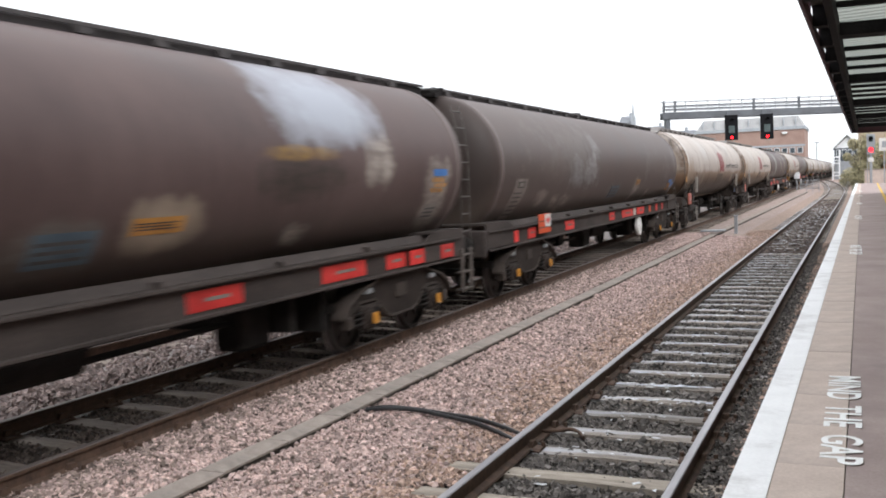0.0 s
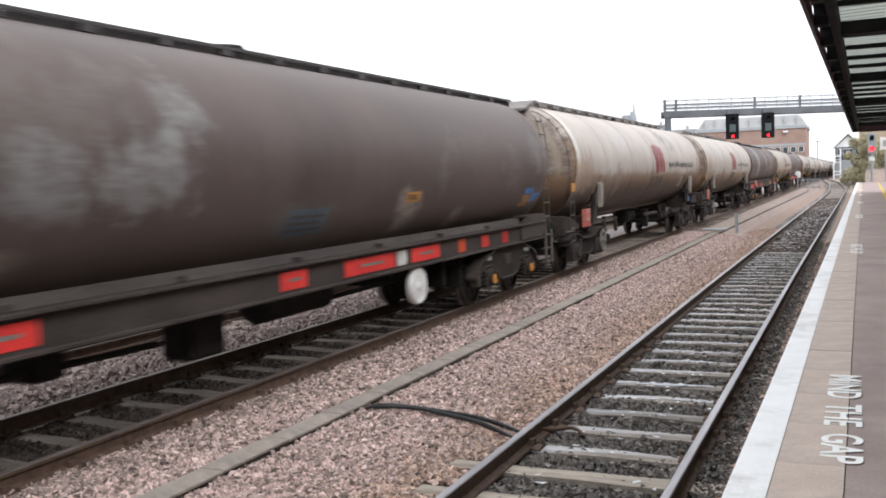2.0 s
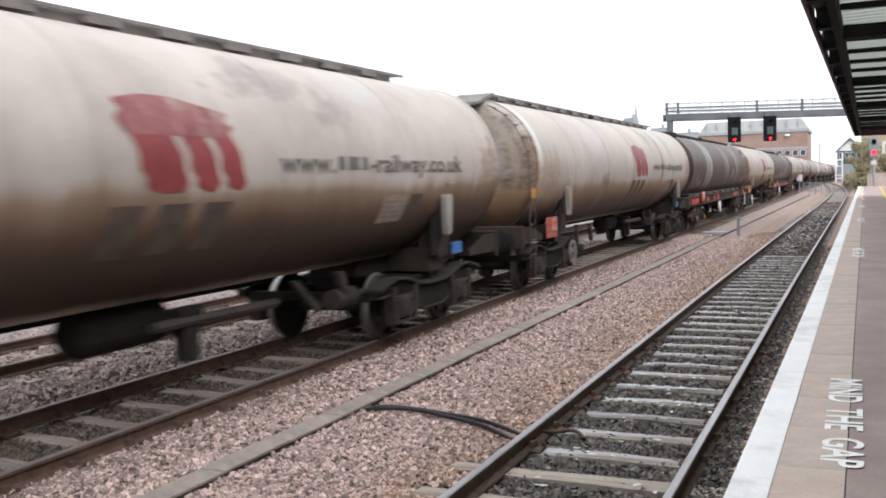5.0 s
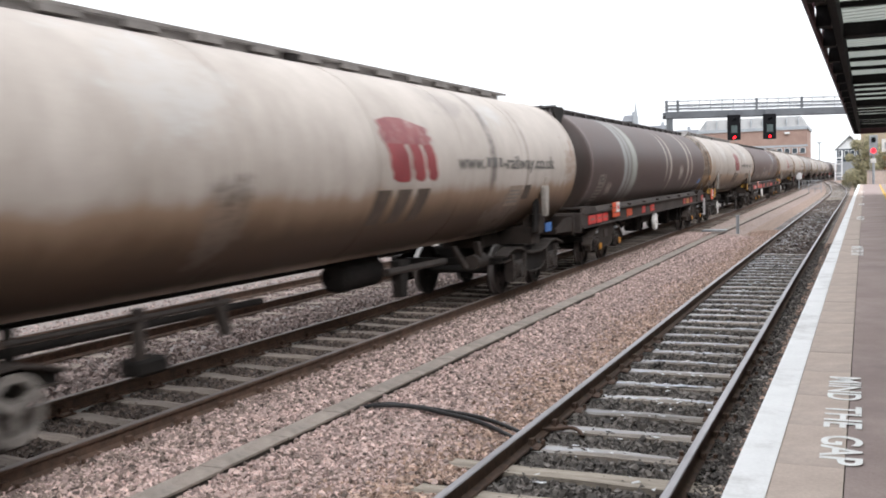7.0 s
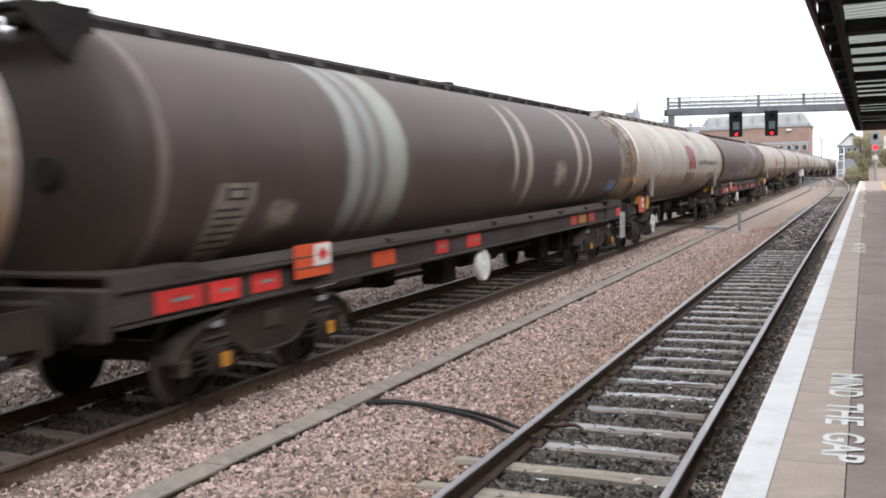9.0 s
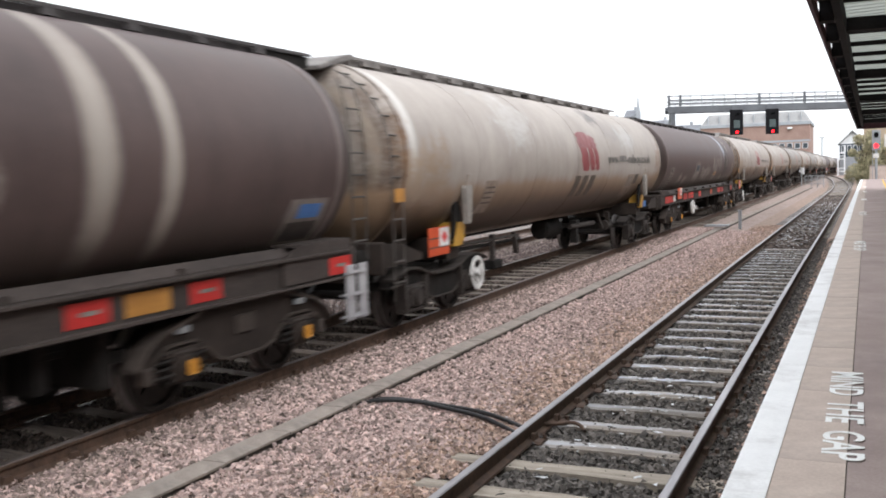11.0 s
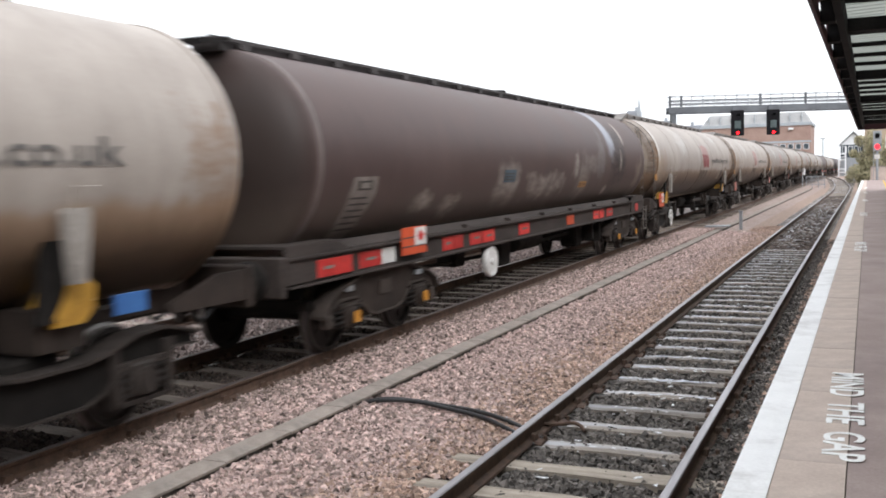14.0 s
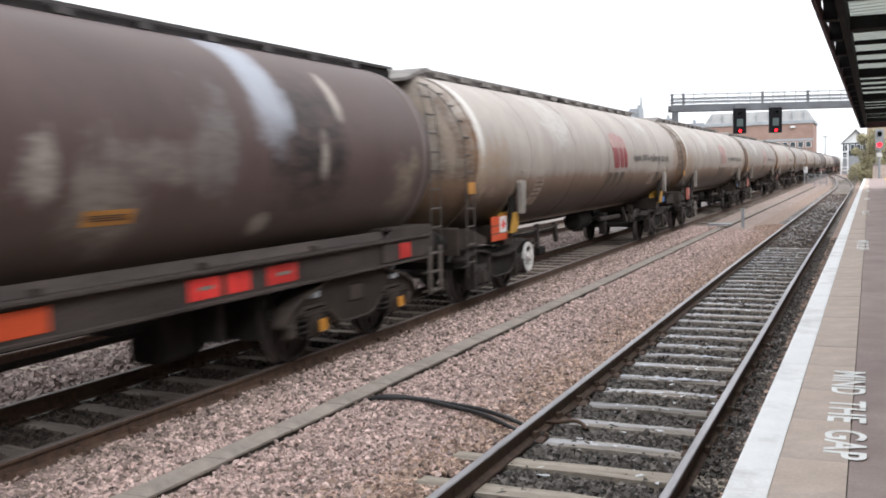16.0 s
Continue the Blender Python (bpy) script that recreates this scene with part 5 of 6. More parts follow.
LADDER = surface("worn_ladder_steel", (0.03, 0.026, 0.023), (0.12, 0.105, 0.095), 6, 40, 0.6, metal=0.2, bump=0.1)
BROWN = dict(r=1.30, zc=2.41, y0=-2.35, y1=16.5)
CREAM = dict(r=1.37, zc=2.40, y0=-2.0, y1=16.65)


def brown_wagon(label, paint, wheel_y, stickers, extra, wheels):
    w = thing("tank_wagon", label, "tank wagon", group="oil train")
    r, zc, y0, y1 = BROWN["r"], BROWN["zc"], BROWN["y0"], BROWN["y1"]
    base = cached("brown_tank", lambda: mesh_of("tank", tank_mesh(r, zc, y0, y1, 0.42), paint, True))
    me = base.copy()
    me.materials.clear()
    me.materials.append(paint)
    share("tank", me, w, None, "grimy brown cylindrical tank with dished ends")
    for y in (-1.9, 15.86):
        share("weld_band", cached(f"brown_band{y}", lambda: mesh_of("weld_band", made(band, r, zc, y, 0.11, 0.006), KNUCKLE, True)), w)
    boss = cached("end_boss", lambda: mesh_of("end_boss", made(tube, (0, 0, 0), (0, -0.1, 0), 0.14, 16), STEEL_DARK))
    share("end_boss", boss, w, pose(0.45, y0 + 0.06, zc - 0.1))
    walkway(w, -2.45, 17.03, zc + r + 0.085, ((-2.2, -1),), wheel_y == 6.2)
    share("walkway_bracket", cached("walkway_bracket", lambda: mesh_of("walkway_bracket", made(prism, [(15.9, 3.765), (17.0, 3.765), (17.0, 3.62), (16.75, 3.6), (16.35, 3.45), (16.1, 3.6)], -0.2, 0.24), STEEL_DARK)), w, None, "dark bracket under the walkway end")

    def solebar():
        bm = bmesh.new()
        prof = [(0.08, 1.295), (0.08, 1.27), (0.0, 1.27), (0.0, 0.98), (0.08, 0.98), (0.08, 0.955), (-0.1, 0.955), (-0.1, 0.98), (-0.03, 0.98), (-0.03, 1.27), (-0.1, 1.27), (-0.1, 1.295)]
        sweep(bm, prof, [(0, -2.45, 0), (0, 16.2, 0)])
        return bm

    sole_me = cached("solebar", lambda: mesh_of("solebar", solebar(), SOLEBAR))
    share("solebar", sole_me, w, pose(1.16, 0, 0), "grey-brown channel solebar")
    share("solebar", sole_me, w, pose(-1.16, 13.75, 0, 0, 0, 180), "grey-brown channel solebar")

    def cradle():
        bm = bmesh.new()
        for s in (-1, 1):
            x0, x1 = s * 1.06, s * 0.98
            prof = [(x0, 1.3), (x0 + s * 0.02, 1.3), (x1 + s * 0.02, 1.4), (x1, 1.4)]
            a = [bm.verts.new((x, -1.6, z)) for x, z in prof]
            b = [bm.verts.new((x, 15.6, z)) for x, z in prof]
            for i in range(4):
                j = (i + 1) % 4
                bm.faces.new((a[i], a[j], b[j], b[i]))
            bm.faces.new(a)
            bm.faces.new(b[::-1])
            k = -1.2
            while k < 15.4:
                bx = sorted((s * 1.0, s * 1.15))
                box(bm, bx[0], bx[1], k, k + 0.05, 1.3, 1.36)
                k += 2.05
        return bm

    share("cradle", cached("cradle", lambda: mesh_of("cradle", cradle(), SOLEBAR)), w, None, "long tank cradle plate")

    def end_box(y, way):
        bm = bmesh.new()
        box(bm, -1.2, 1.2, min(y, y + way * 0.1), max(y, y + way * 0.1), 0.86, 1.32, 0.02)
        for s in (-1, 1):
            a, b = sorted((s * 1.16, s * 1.2))
            prism(bm, [(y, 1.0), (y, 1.42), (y - way * 1.15, 1.42), (y - way * 1.5, 1.28), (y - way * 1.5, 1.0)], a, b)
        box(bm, -1.18, 1.18, min(y, y - way * 1.2), max(y, y - way * 1.2), 1.4, 1.43)
        return bm

    share("headstock", cached("headfront", lambda: mesh_of("headstock", end_box(-2.5, -1), SOLEBAR)), w)
    share("headstock", cached("headrear", lambda: mesh_of("headstock", end_box(16.25, 1), SOLEBAR)), w)
    share("centre_sill", cached("sill", lambda: mesh_of("centre_sill", made(box, -0.3, 0.3, -2.4, 16.1, 0.92, 1.25, 0.02), STEEL_DARK)), w)
    buffers_and_hook(w, -2.52, -1)
    buffers_and_hook(w, 16.28, 1)
    add_bogie(w, 0.0, "cast", wheels)
    add_bogie(w, 14.1, "cast", wheels)
    lad = cached("brown_ladder", lambda: mesh_of("ladder", hoop_ladder(1.08, 2.41, 16.73, 0.36, 3.4, 1.1, 0.28, True), LADDER))
    share("ladder", lad, w, None, "narrow steel end ladder")
    worn = wheel_y == 6.2

    def steps():
        bm = bmesh.new()
        for y in (-0.26, 0.05) if worn else (-0.24, 0.13):
            box(bm, -0.012, 0.012, y, y + (0.21 if worn else 0.11), 0.42, 1.1, 0.004)
        for k in range(3):
            box(bm, -0.1, 0.03, -0.25, 0.25, 0.45 + 0.27 * k, 0.468 + 0.27 * k)
        return bm

    share("step_ladder", cached(f"brown_step{worn}", lambda: mesh_of("step_ladder", steps(), STEP_PALE if worn else STEP_BROWN)), w, pose(1.23, 16.32, 0), "pale worn plate steps at the end" if worn else "dull brown plate steps at the end")

    for key, name, fn, args in (
            ("brown_gear0", "air_reservoir", tube, ((0.35, 7.2, 0.74), (0.35, 8.75, 0.74), 0.21, 16,)),
            ("brown_gear1", "air_reservoir", tube, ((-0.4, 8.2, 0.75), (-0.4, 9.6, 0.75), 0.22, 16,)),
            ("brown_gear2", "valve_box", box, (0.3, 0.7, 10.9, 11.5, 0.36, 0.95, 0.05,)),
            ("brown_gear3", "valve_box", box, (0.35, 0.75, 5.5, 6.1, 0.42, 0.92, 0.04,)),
            ("brown_gear4", "valve_box", box, (0.3, 0.7, 3.5, 3.9, 0.6, 0.95, 0.03,)),
            ("brown_gear5", "brake_rod", tube, ((0.9, 1.8, 0.9), (0.9, 12.6, 0.9), 0.03, 8,)),
            ("brown_gear6", "brake_rod", tube, ((0.6, 2.0, 0.72), (0.6, 5.2, 0.66), 0.035, 8,)),
            ("brown_gear7", "brake_rod", tube, ((0.5, 8.0, 0.66), (0.5, 12.5, 0.7), 0.035, 8,)),
            ("brown_gear8", "valve_box", box, (-0.9, 0.95, 11.5, 11.62, 0.5, 0.95,)),
            ("brown_gear9", "valve_box", box, (-0.9, 0.95, 12.2, 12.35, 0.4, 0.95,))):
        share(name, cached(key, lambda: mesh_of(name, made(fn, *args), STEEL_DARK)), w)

    def handwheel():
        bm = bmesh.new()
        lathe(bm, [(0.0, 0.0), (0.0, 0.25), (0.05, 0.27), (0.1, 0.25), (0.085, 0.2), (0.085, 0.06), (0.12, 0.05), (0.12, 0.0)], (0, 0, 0), 28, "x")
        return bm

    share("handwheel", cached("disc_wheel", lambda: mesh_of("handwheel", handwheel(), PLATE_WHITE, False)), w, pose(1.12, wheel_y, 0.68), "white brake handwheel")
    placard(w, 1.245, 0.3, 1.08, 0.8, 0.38)
    for y, z, wy, h, m in stickers:
        x = 1.203 if y < -1.0 or y + wy > 14.7 else 1.161
        part("label_plate", made(box, x, x + 0.007, y, y + wy, z, z + h, 0.003), m, w)
        if m is PLATE_RED and wy > 0.4:
            part("label_bar", made(box, x + 0.008, x + 0.011, y + wy * 0.3, y + wy * 0.75, z + h * 0.42, z + h * 0.6), PLATE_BEIGE, w)
    extra(w, r, zc)
    return w


def stencil(w, r, zc, y, z0, z1, wide):
    """A rubbed pale data panel with a boxed mark and rows of unreadable print."""
    p = part("stencil_panel", made(decal_chain, r, zc, [(z0 - 0.12, y + 0.04), (z0 + 0.1, y), (z1 - 0.2, y + 0.02), (z1, y + 0.1)], [(z0 - 0.12, y + wide - 0.14), (z0 + 0.2, y + wide - 0.1), (z1 - 0.25, y + wide + 0.02), (z1, y + wide)]), SMEAR, w, "rubbed dusty data panel")
    tagged(part("stencil_print", made(bars, r, zc, y + 0.08, y + wide - 0.14, z0, z1 - 0.2, 6, 0.34, 0.011), STENCIL_DARK, p), kind="stuff")
    part("boxed_mark", made(decal, r, zc, y + 0.2, y + wide - 0.12, z1 - 0.17, z1 - 0.05, 0.011), STENCIL_DARK, p)
    part("boxed_field", made(decal, r, zc, y + 0.26, y + wide - 0.18, z1 - 0.145, z1 - 0.075, 0.016), PLATE_BEIGE, p)


def tank_lettering(text, y0, y1, zmid, tall, r, zc):
    """Letters laid round the tank's side."""
    me = lettering(text, 1.0, 0.0, INK_GREY, "address_print")
    us = [v.co.x for v in me.vertices]
    lo, hi = min(us), max(us)
    for v in me.vertices:
        z = zmid + v.co.y * tall
        v.co = ((r + 0.012) * math.cos(math.asin((z - zc) / r)), y0 + (v.co.x - lo) / (hi - lo) * (y1 - y0), z)
    return me


def cream_wagon(label, paint, rng, yellow, wheels, maroon=True, upper=False, shift=0.0):
    w = thing("tank_wagon", label, "tank wagon", group="oil train")
    r, zc, y0, y1 = CREAM["r"], CREAM["zc"], CREAM["y0"], CREAM["y1"]
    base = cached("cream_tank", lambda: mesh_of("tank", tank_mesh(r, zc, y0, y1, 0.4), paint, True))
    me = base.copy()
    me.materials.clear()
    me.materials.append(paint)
    share("tank", me, w, None, "cream cylindrical tank, brown with grime and painted-in shade below")
    for y in (-1.66, 16.18):
        bme = cached(f"cream_band{y}", lambda: mesh_of("weld_band", made(band, r, zc, y, 0.1, 0.012), paint)).copy()
        bme.materials.clear()
        bme.materials.append(paint)
        share("weld_band", bme, w)
    for y in (1.1, 4.1, 7.0, 9.9, 12.7):
        bme = cached(f"cream_seam{y}", lambda: mesh_of("weld_seam", made(band, r, zc, y, 0.03, 0.004), paint, False)).copy()
        bme.materials.clear()
        bme.materials.append(paint)
        share("weld_seam", bme, w)
    walkway(w, -1.3, 15.0, zc + r + 0.11, ((-1.2, -1),), False, True)

    def stub(y, way):
        bm = bmesh.new()
        box(bm, -1.2, 1.2, min(y, y + way * 0.1), max(y, y + way * 0.1), 0.86, 1.3, 0.02)
        box(bm, -0.42, 0.42, min(y, y - way * 3.6), max(y, y - way * 3.6), 0.84, 1.2, 0.03)
        for s in (-1, 1):
            a, b = sorted((s * 1.13, s * 1.17))
            prism(bm, [(y, 0.95), (y, 1.26), (y - way * 0.45, 1.26), (y - way * 1.2, 1.06), (y - way * 1.2, 0.97)], a, b)
            a, b = sorted((s * 0.35, s * 1.12))
            box(bm, a, b, min(y - way * 2.2, y - way * 2.7), max(y - way * 2.2, y - way * 2.7), 0.86, 1.2)
        return bm

    share("headstock", cached("cream_front", lambda: mesh_of("headstock", stub(-2.0, -1), FRAME_BROWN)), w)
    share("headstock", cached("cream_rear", lambda: mesh_of("headstock", stub(16.6, 1), FRAME_BROWN)), w)
    buffers_and_hook(w, -2.02, -1)
    buffers_and_hook(w, 16.62, 1)
    add_bogie(w, 0.0, "fabricated", wheels)
    add_bogie(w, 14.0, "fabricated", wheels)

    def saddle(yc):
        bm = bmesh.new()
        n = 10
        for s in (-1, 1):
            rows = []
            for i in range(n + 1):
                a = radians(-82 + 72 * i / n)
                c, e = math.cos(a), math.sin(a)
                rows.append([bm.verts.new((s * q * c, yc + d, zc + q * e)) for q, d in ((r + 0.03, -0.13), (r + 0.03, 0.13), (r - 0.02, 0.13), (r - 0.02, -0.13))])
            for p, q in zip(rows, rows[1:]):
                for i in range(4):
                    j = (i + 1) % 4
                    bm.faces.new((p[i], p[j], q[j], q[i]))
            bm.faces.new(rows[0])
            bm.faces.new(rows[-1][::-1])
        return bm

    part("blue_plate", made(box, 1.14, 1.155, 14.72, 15.12, 1.05, 1.23, 0.004), PLATE_BLUE, w, "small blue plate beside the rear saddle")
    part("plate_arm", made(box, 1.115, 1.138, 14.3, 15.05, 1.12, 1.16), STEEL_DARK, w)
    for y in (0.69, 14.25):
        bme = cached(f"saddle{y}", lambda: mesh_of("saddle", saddle(y), paint)).copy()
        bme.materials.clear()
        bme.materials.append(paint)
        share("saddle", bme, w, None, "curved tank saddle rib")
        strut = cached(f"strut{y}{yellow}", lambda: mesh_of("saddle_strut", made(prism, [(y - 0.2, 1.4), (y - 0.06, 1.4), (y + 0.03, 1.95), (y + 0.0, 1.99), (y - 0.22, 1.99), (y - 0.25, 1.95)], 1.3, 1.38), PALE_DIRTY))
        share("saddle_strut", strut, w, None, "pale upright saddle strut")
        share("saddle_strut", strut, w, pose(-2.7, 0, 0), "pale upright saddle strut")
        web = cached(f"web{y}", lambda: mesh_of("saddle_web", made(prism, [(y - 0.42, 1.1), (y - 0.02, 1.1), (y - 0.1, 1.85), (y - 0.3, 1.85)], 1.16, 1.2), STEEL_DARK))
        share("saddle_web", web, w)

        d = 0.14 if y > 10 else 0.0
        foot_me = cached(f"foot{y}{yellow}", lambda: mesh_of("saddle_foot", made(prism, [(y - 0.22 + d, 1.42), (y - 0.02 + d, 1.42), (y + 0.05 + d, 1.34), (y + 0.02 + d, 1.16), (y - 0.1 + d, 1.06), (y - 0.38 + d, 1.06), (y - 0.37 + d, 1.15), (y - 0.28 + d, 1.27)], -0.06, 0.28), YELLOW_DIRTY if yellow else FRAME_BROWN))
        for s in (-0.94, 0.94):
            share("saddle_foot", foot_me, w, pose(s, 0, 0), "yellow saddle bracket" if yellow else "brown saddle bracket")
    share("ladder", cached("cream_ladder", lambda: mesh_of("ladder", hoop_ladder(1.3, 2.4, -1.8, 0.32, 3.6, 0.5), LADDER)), w, None, "dark steel side ladder")
    part("ladder_plate", made(box, 1.325, 1.34, -1.94, -1.66, 1.82, 2.0), PLATE_AMBER, w, "amber plate on the ladder")
    placard(w, 1.2, -0.62, 0.97, 0.76, 0.42, not yellow)

    def handwheel():
        bm = bmesh.new()
        lathe(bm, [(0.0, 0.21), (0.0, 0.272), (0.035, 0.275), (0.035, 0.207), (0.0, 0.21)], (0, 0, 0), 28, "x")
        for k in range(3):
            a = 2.094 * k + 0.5
            c, e = math.cos(a), math.sin(a)
            prism(bm, [(c * 0.05 - e * 0.045, e * 0.05 + c * 0.045), (c * 0.05 + e * 0.045, e * 0.05 - c * 0.045), (c * 0.215 + e * 0.03, e * 0.215 - c * 0.03), (c * 0.215 - e * 0.03, e * 0.215 + c * 0.03)], 0.005 + 0.001 * k, 0.028)
        tube(bm, (-0.1, 0, 0), (0.06, 0, 0), 0.05, 12)
        return bm

    share("handwheel", cached(f"ring_wheel{yellow}", lambda: mesh_of("handwheel", handwheel(), PLATE_WHITE if yellow else DULL_GREY)), w, pose(1.2, 1.22, 0.56), "spoked brake handwheel")

    for key, name, fn, args, pale in (
            ("cream_gear0", "brake_rod", tube, ((0.8, 1.5, 0.98), (0.8, 4.5, 0.95), 0.03, 8,), 1),
            ("cream_gear1", "brake_rod", tube, ((0.45, 1.6, 0.84), (0.45, 5.6, 0.8), 0.04, 8,), 0),
            ("cream_gear2", "brake_rod", tube, ((-0.5, 1.6, 0.9), (-0.5, 12.0, 0.9), 0.03, 8,), 0),
            ("cream_gear3", "hanger", box, (0.76, 0.84, 3.0, 3.12, 0.45, 1.06,), 1),
            ("cream_gear4", "valve_box", box, (0.62, 0.88, 2.95, 3.4, 0.42, 0.58, 0.03,), 0),
            ("cream_gear5", "hanger", prism, ([(4.2, 1.02), (4.3, 1.02), (4.46, 0.66), (4.42, 0.6), (4.34, 0.6)], 0.76, 0.84), 1),
            ("cream_gear6", "air_reservoir", lathe, ([(7.7, 0.0), (7.71, 0.16), (7.75, 0.21), (7.8, 0.225), (8.88, 0.225), (8.93, 0.21), (8.97, 0.16), (8.98, 0.0)], (0.2, 0, 0.84), 20), 0),
            ("cream_gear7", "brake_rod", tube, ((0.8, 8.2, 0.87), (0.8, 10.3, 0.85), 0.055, 8,), 1),
            ("cream_gear8", "brace", prism, ([(10.6, 1.06), (10.72, 1.06), (11.24, 0.68), (11.16, 0.62)], 0.78, 0.84), 1),
            ("cream_gear9", "brake_cylinder", lathe, ([(11.7, 0.0), (11.7, 0.13), (12.25, 0.13), (12.3, 0.06), (12.7, 0.05), (12.7, 0.0)], (0.72, 0, 0.7), 16), 1),
            ("cream_gear10", "hanger", prism, ([(8.6, 1.0), (8.95, 1.0), (8.86, 0.72), (8.84, 0.46), (8.68, 0.46), (8.66, 0.72)], 0.66, 0.82), 0),
            ("cream_gear11", "brace", prism, ([(11.7, 1.06), (11.86, 1.06), (12.0, 0.72), (11.9, 0.68)], 0.74, 0.84), 1),
            ("cream_gear12", "hanger", box, (0.5, 0.58, 1.75, 1.85, 0.72, 1.06,), 0)):
        share(name, cached(key, lambda: mesh_of(name, made(fn, *args), BOGIE_GREY if pale else STEEL_DARK)), w)
    # logo: three leaning maroon shapes on stubs, bars for its name and address
    red = LOGO_RED if maroon else LOGO_FADED
    for y, wd in ((7.3 + shift, 0.66), (7.98 + shift, 0.46), (8.44 + shift, 0.42)):
        part("logo_shape", made(decal_chain, r, zc, [(2.15, y + 0.3), (2.2, y + 0.1), (2.27, y + 0.12), (2.36, y + 0.02), (2.5, y + 0.03), (2.72, y - 0.1)], [(2.15, y + wd - 0.06), (2.22, y + wd + 0.02), (2.34, y + wd - 0.04), (2.5, y + wd - 0.07), (2.72, y + wd - 0.24)], n=14), red, w, "maroon logo shape" if maroon else "bleached logo shape")
    part("logo_shape", made(decal_chain, r, zc, [(2.66, 7.2 + shift), (2.8, 7.1 + shift), (2.87, 7.2 + shift), (2.96, 7.12 + shift), (3.02, 7.5 + shift)], [(2.66, 8.58 + shift), (2.76, 8.74 + shift), (2.82, 8.6 + shift), (2.9, 8.7 + shift), (3.02, 7.9 + shift)], 0.008, n=14), LOGO_UPPER if upper else LOGO_FADED, w, "weathered upper part of the logo")
    for k in range(3):
        y = 6.95 + 0.62 * k + shift
        part("name_bar", made(decal_chain, r, zc, [(1.6, y), (2.05, y + 0.06)], [(1.6, y + 0.36), (2.05, y + 0.48)]), INK_FADED, w)
    for key, text, p, q in (("address_a", "www.", 9.62, 10.78), ("address_b", "-railway.co.uk", 11.66, 14.68)):
        share("address_print", cached(key, lambda: tank_lettering(text, p, q, 2.42, 0.33, r, zc)), w)
    for p, q in ((10.88, 11.03), (11.13, 11.38), (11.48, 11.6)):
        part("address_bar", made(decal, r, zc, p, q, 2.35, 2.51), INK_GREY, w)
    if yellow:
        part("data_panel", made(decal, r, zc, 1.5, 2.05, 1.5, 2.04), PLATE_DUSTY, w)
        tagged(part("data_print", made(bars, r, zc, 1.55, 2.0, 1.66, 2.0, 4, 0.3), INK_FADED, w), kind="stuff")
    part("data_panel", made(decal, r, zc, 12.15, 12.85, 1.66, 2.02), PLATE_DUSTY, w)
    tagged(part("data_print", made(bars, r, zc, 12.2, 12.8, 1.72, 1.98, 4, 0.4), PLATE_BEIGE, w), kind="stuff")
    part("dark_panel", made(decal, r, zc, 12.98, 13.35, 1.76, 2.02), INK_FADED, w, "dark data panel")
    return w


# patches: (y along the tank from its front bogie, half length, height, half height, colour, ragged edge)
PALE, BLUISH, BLACK, TAN = (0.34, 0.3, 0.262), (0.32, 0.34, 0.385), (0.015, 0.014, 0.014), (0.3, 0.24, 0.18)
DARK_BROWN, LIGHT_BROWN, BROWN_GRIME = (0.058, 0.037, 0.035), (0.102, 0.069, 0.064), (0.098, 0.075, 0.062)

# black-brown tone over both dished ends
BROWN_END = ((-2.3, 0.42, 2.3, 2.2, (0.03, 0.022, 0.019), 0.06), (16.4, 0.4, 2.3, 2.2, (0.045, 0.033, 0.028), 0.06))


def plain(w, r, zc):
    stencil(w, r, zc, -1.1, 1.5, 2.17, 0.7)


def notice(w, r, zc, y0, y1, z0, z1, m, label):
    part("notice", made(decal, r, zc, y0, y1, z0, z1), m, w, label)
    tagged(part("notice_print", made(bars, r, zc, y0 + 0.04, y1 - 0.08, z0 + 0.04, z1 - 0.03, 3), INK, w), kind="stuff")


def badge(w, r, zc, y, z):
    """A blue and amber badge with chevrons, beside a blue notice."""
    part("blue_mark", made(decal, r, zc, y, y + 0.5, z + 0.24, z + 0.34), PLATE_BLUE, w, "blue mark")
    for k in range(3):
        for j in range(3):
            a = y + 0.15 * j + 0.07 * (k % 2)
            part("amber_mark", made(decal, r, zc, a, a + 0.085, z + 0.075 * k, z + 0.06 + 0.075 * k, 0.006, 0.05 if k % 2 else -0.05), PLATE_AMBER, w, "amber chevron mark")


def trim_a(w, r, zc):
    plain(w, r, zc)
    notice(w, r, zc, 8.7, 9.4, 1.8, 1.95, PLATE_AMBER, "faded amber notice")
    notice(w, r, zc, 7.6, 8.3, 1.6, 1.88, PLATE_BLUE_OLD, "weathered blue notice")
    badge(w, r, zc, 15.0, 2.02)
    notice(w, r, zc, 14.9, 15.4, 1.62, 1.86, PLATE_BEIGE, "dusty data plate")


def trim_b(w, r, zc):
    plain(w, r, zc)
    notice(w, r, zc, 6.76, 7.66, 1.6, 1.9, PLATE_BLUE_OLD, "weathered blue notice")
    notice(w, r, zc, 9.73, 10.18, 1.88, 2.02, PLATE_AMBER, "faded amber notice")
    badge(w, r, zc, 15.0, 1.62)
    part("blue_notice", made(decal, r, zc, 15.5, 16.0, 1.7, 1.86), PLATE_BLUE, w, "blue notice panel")


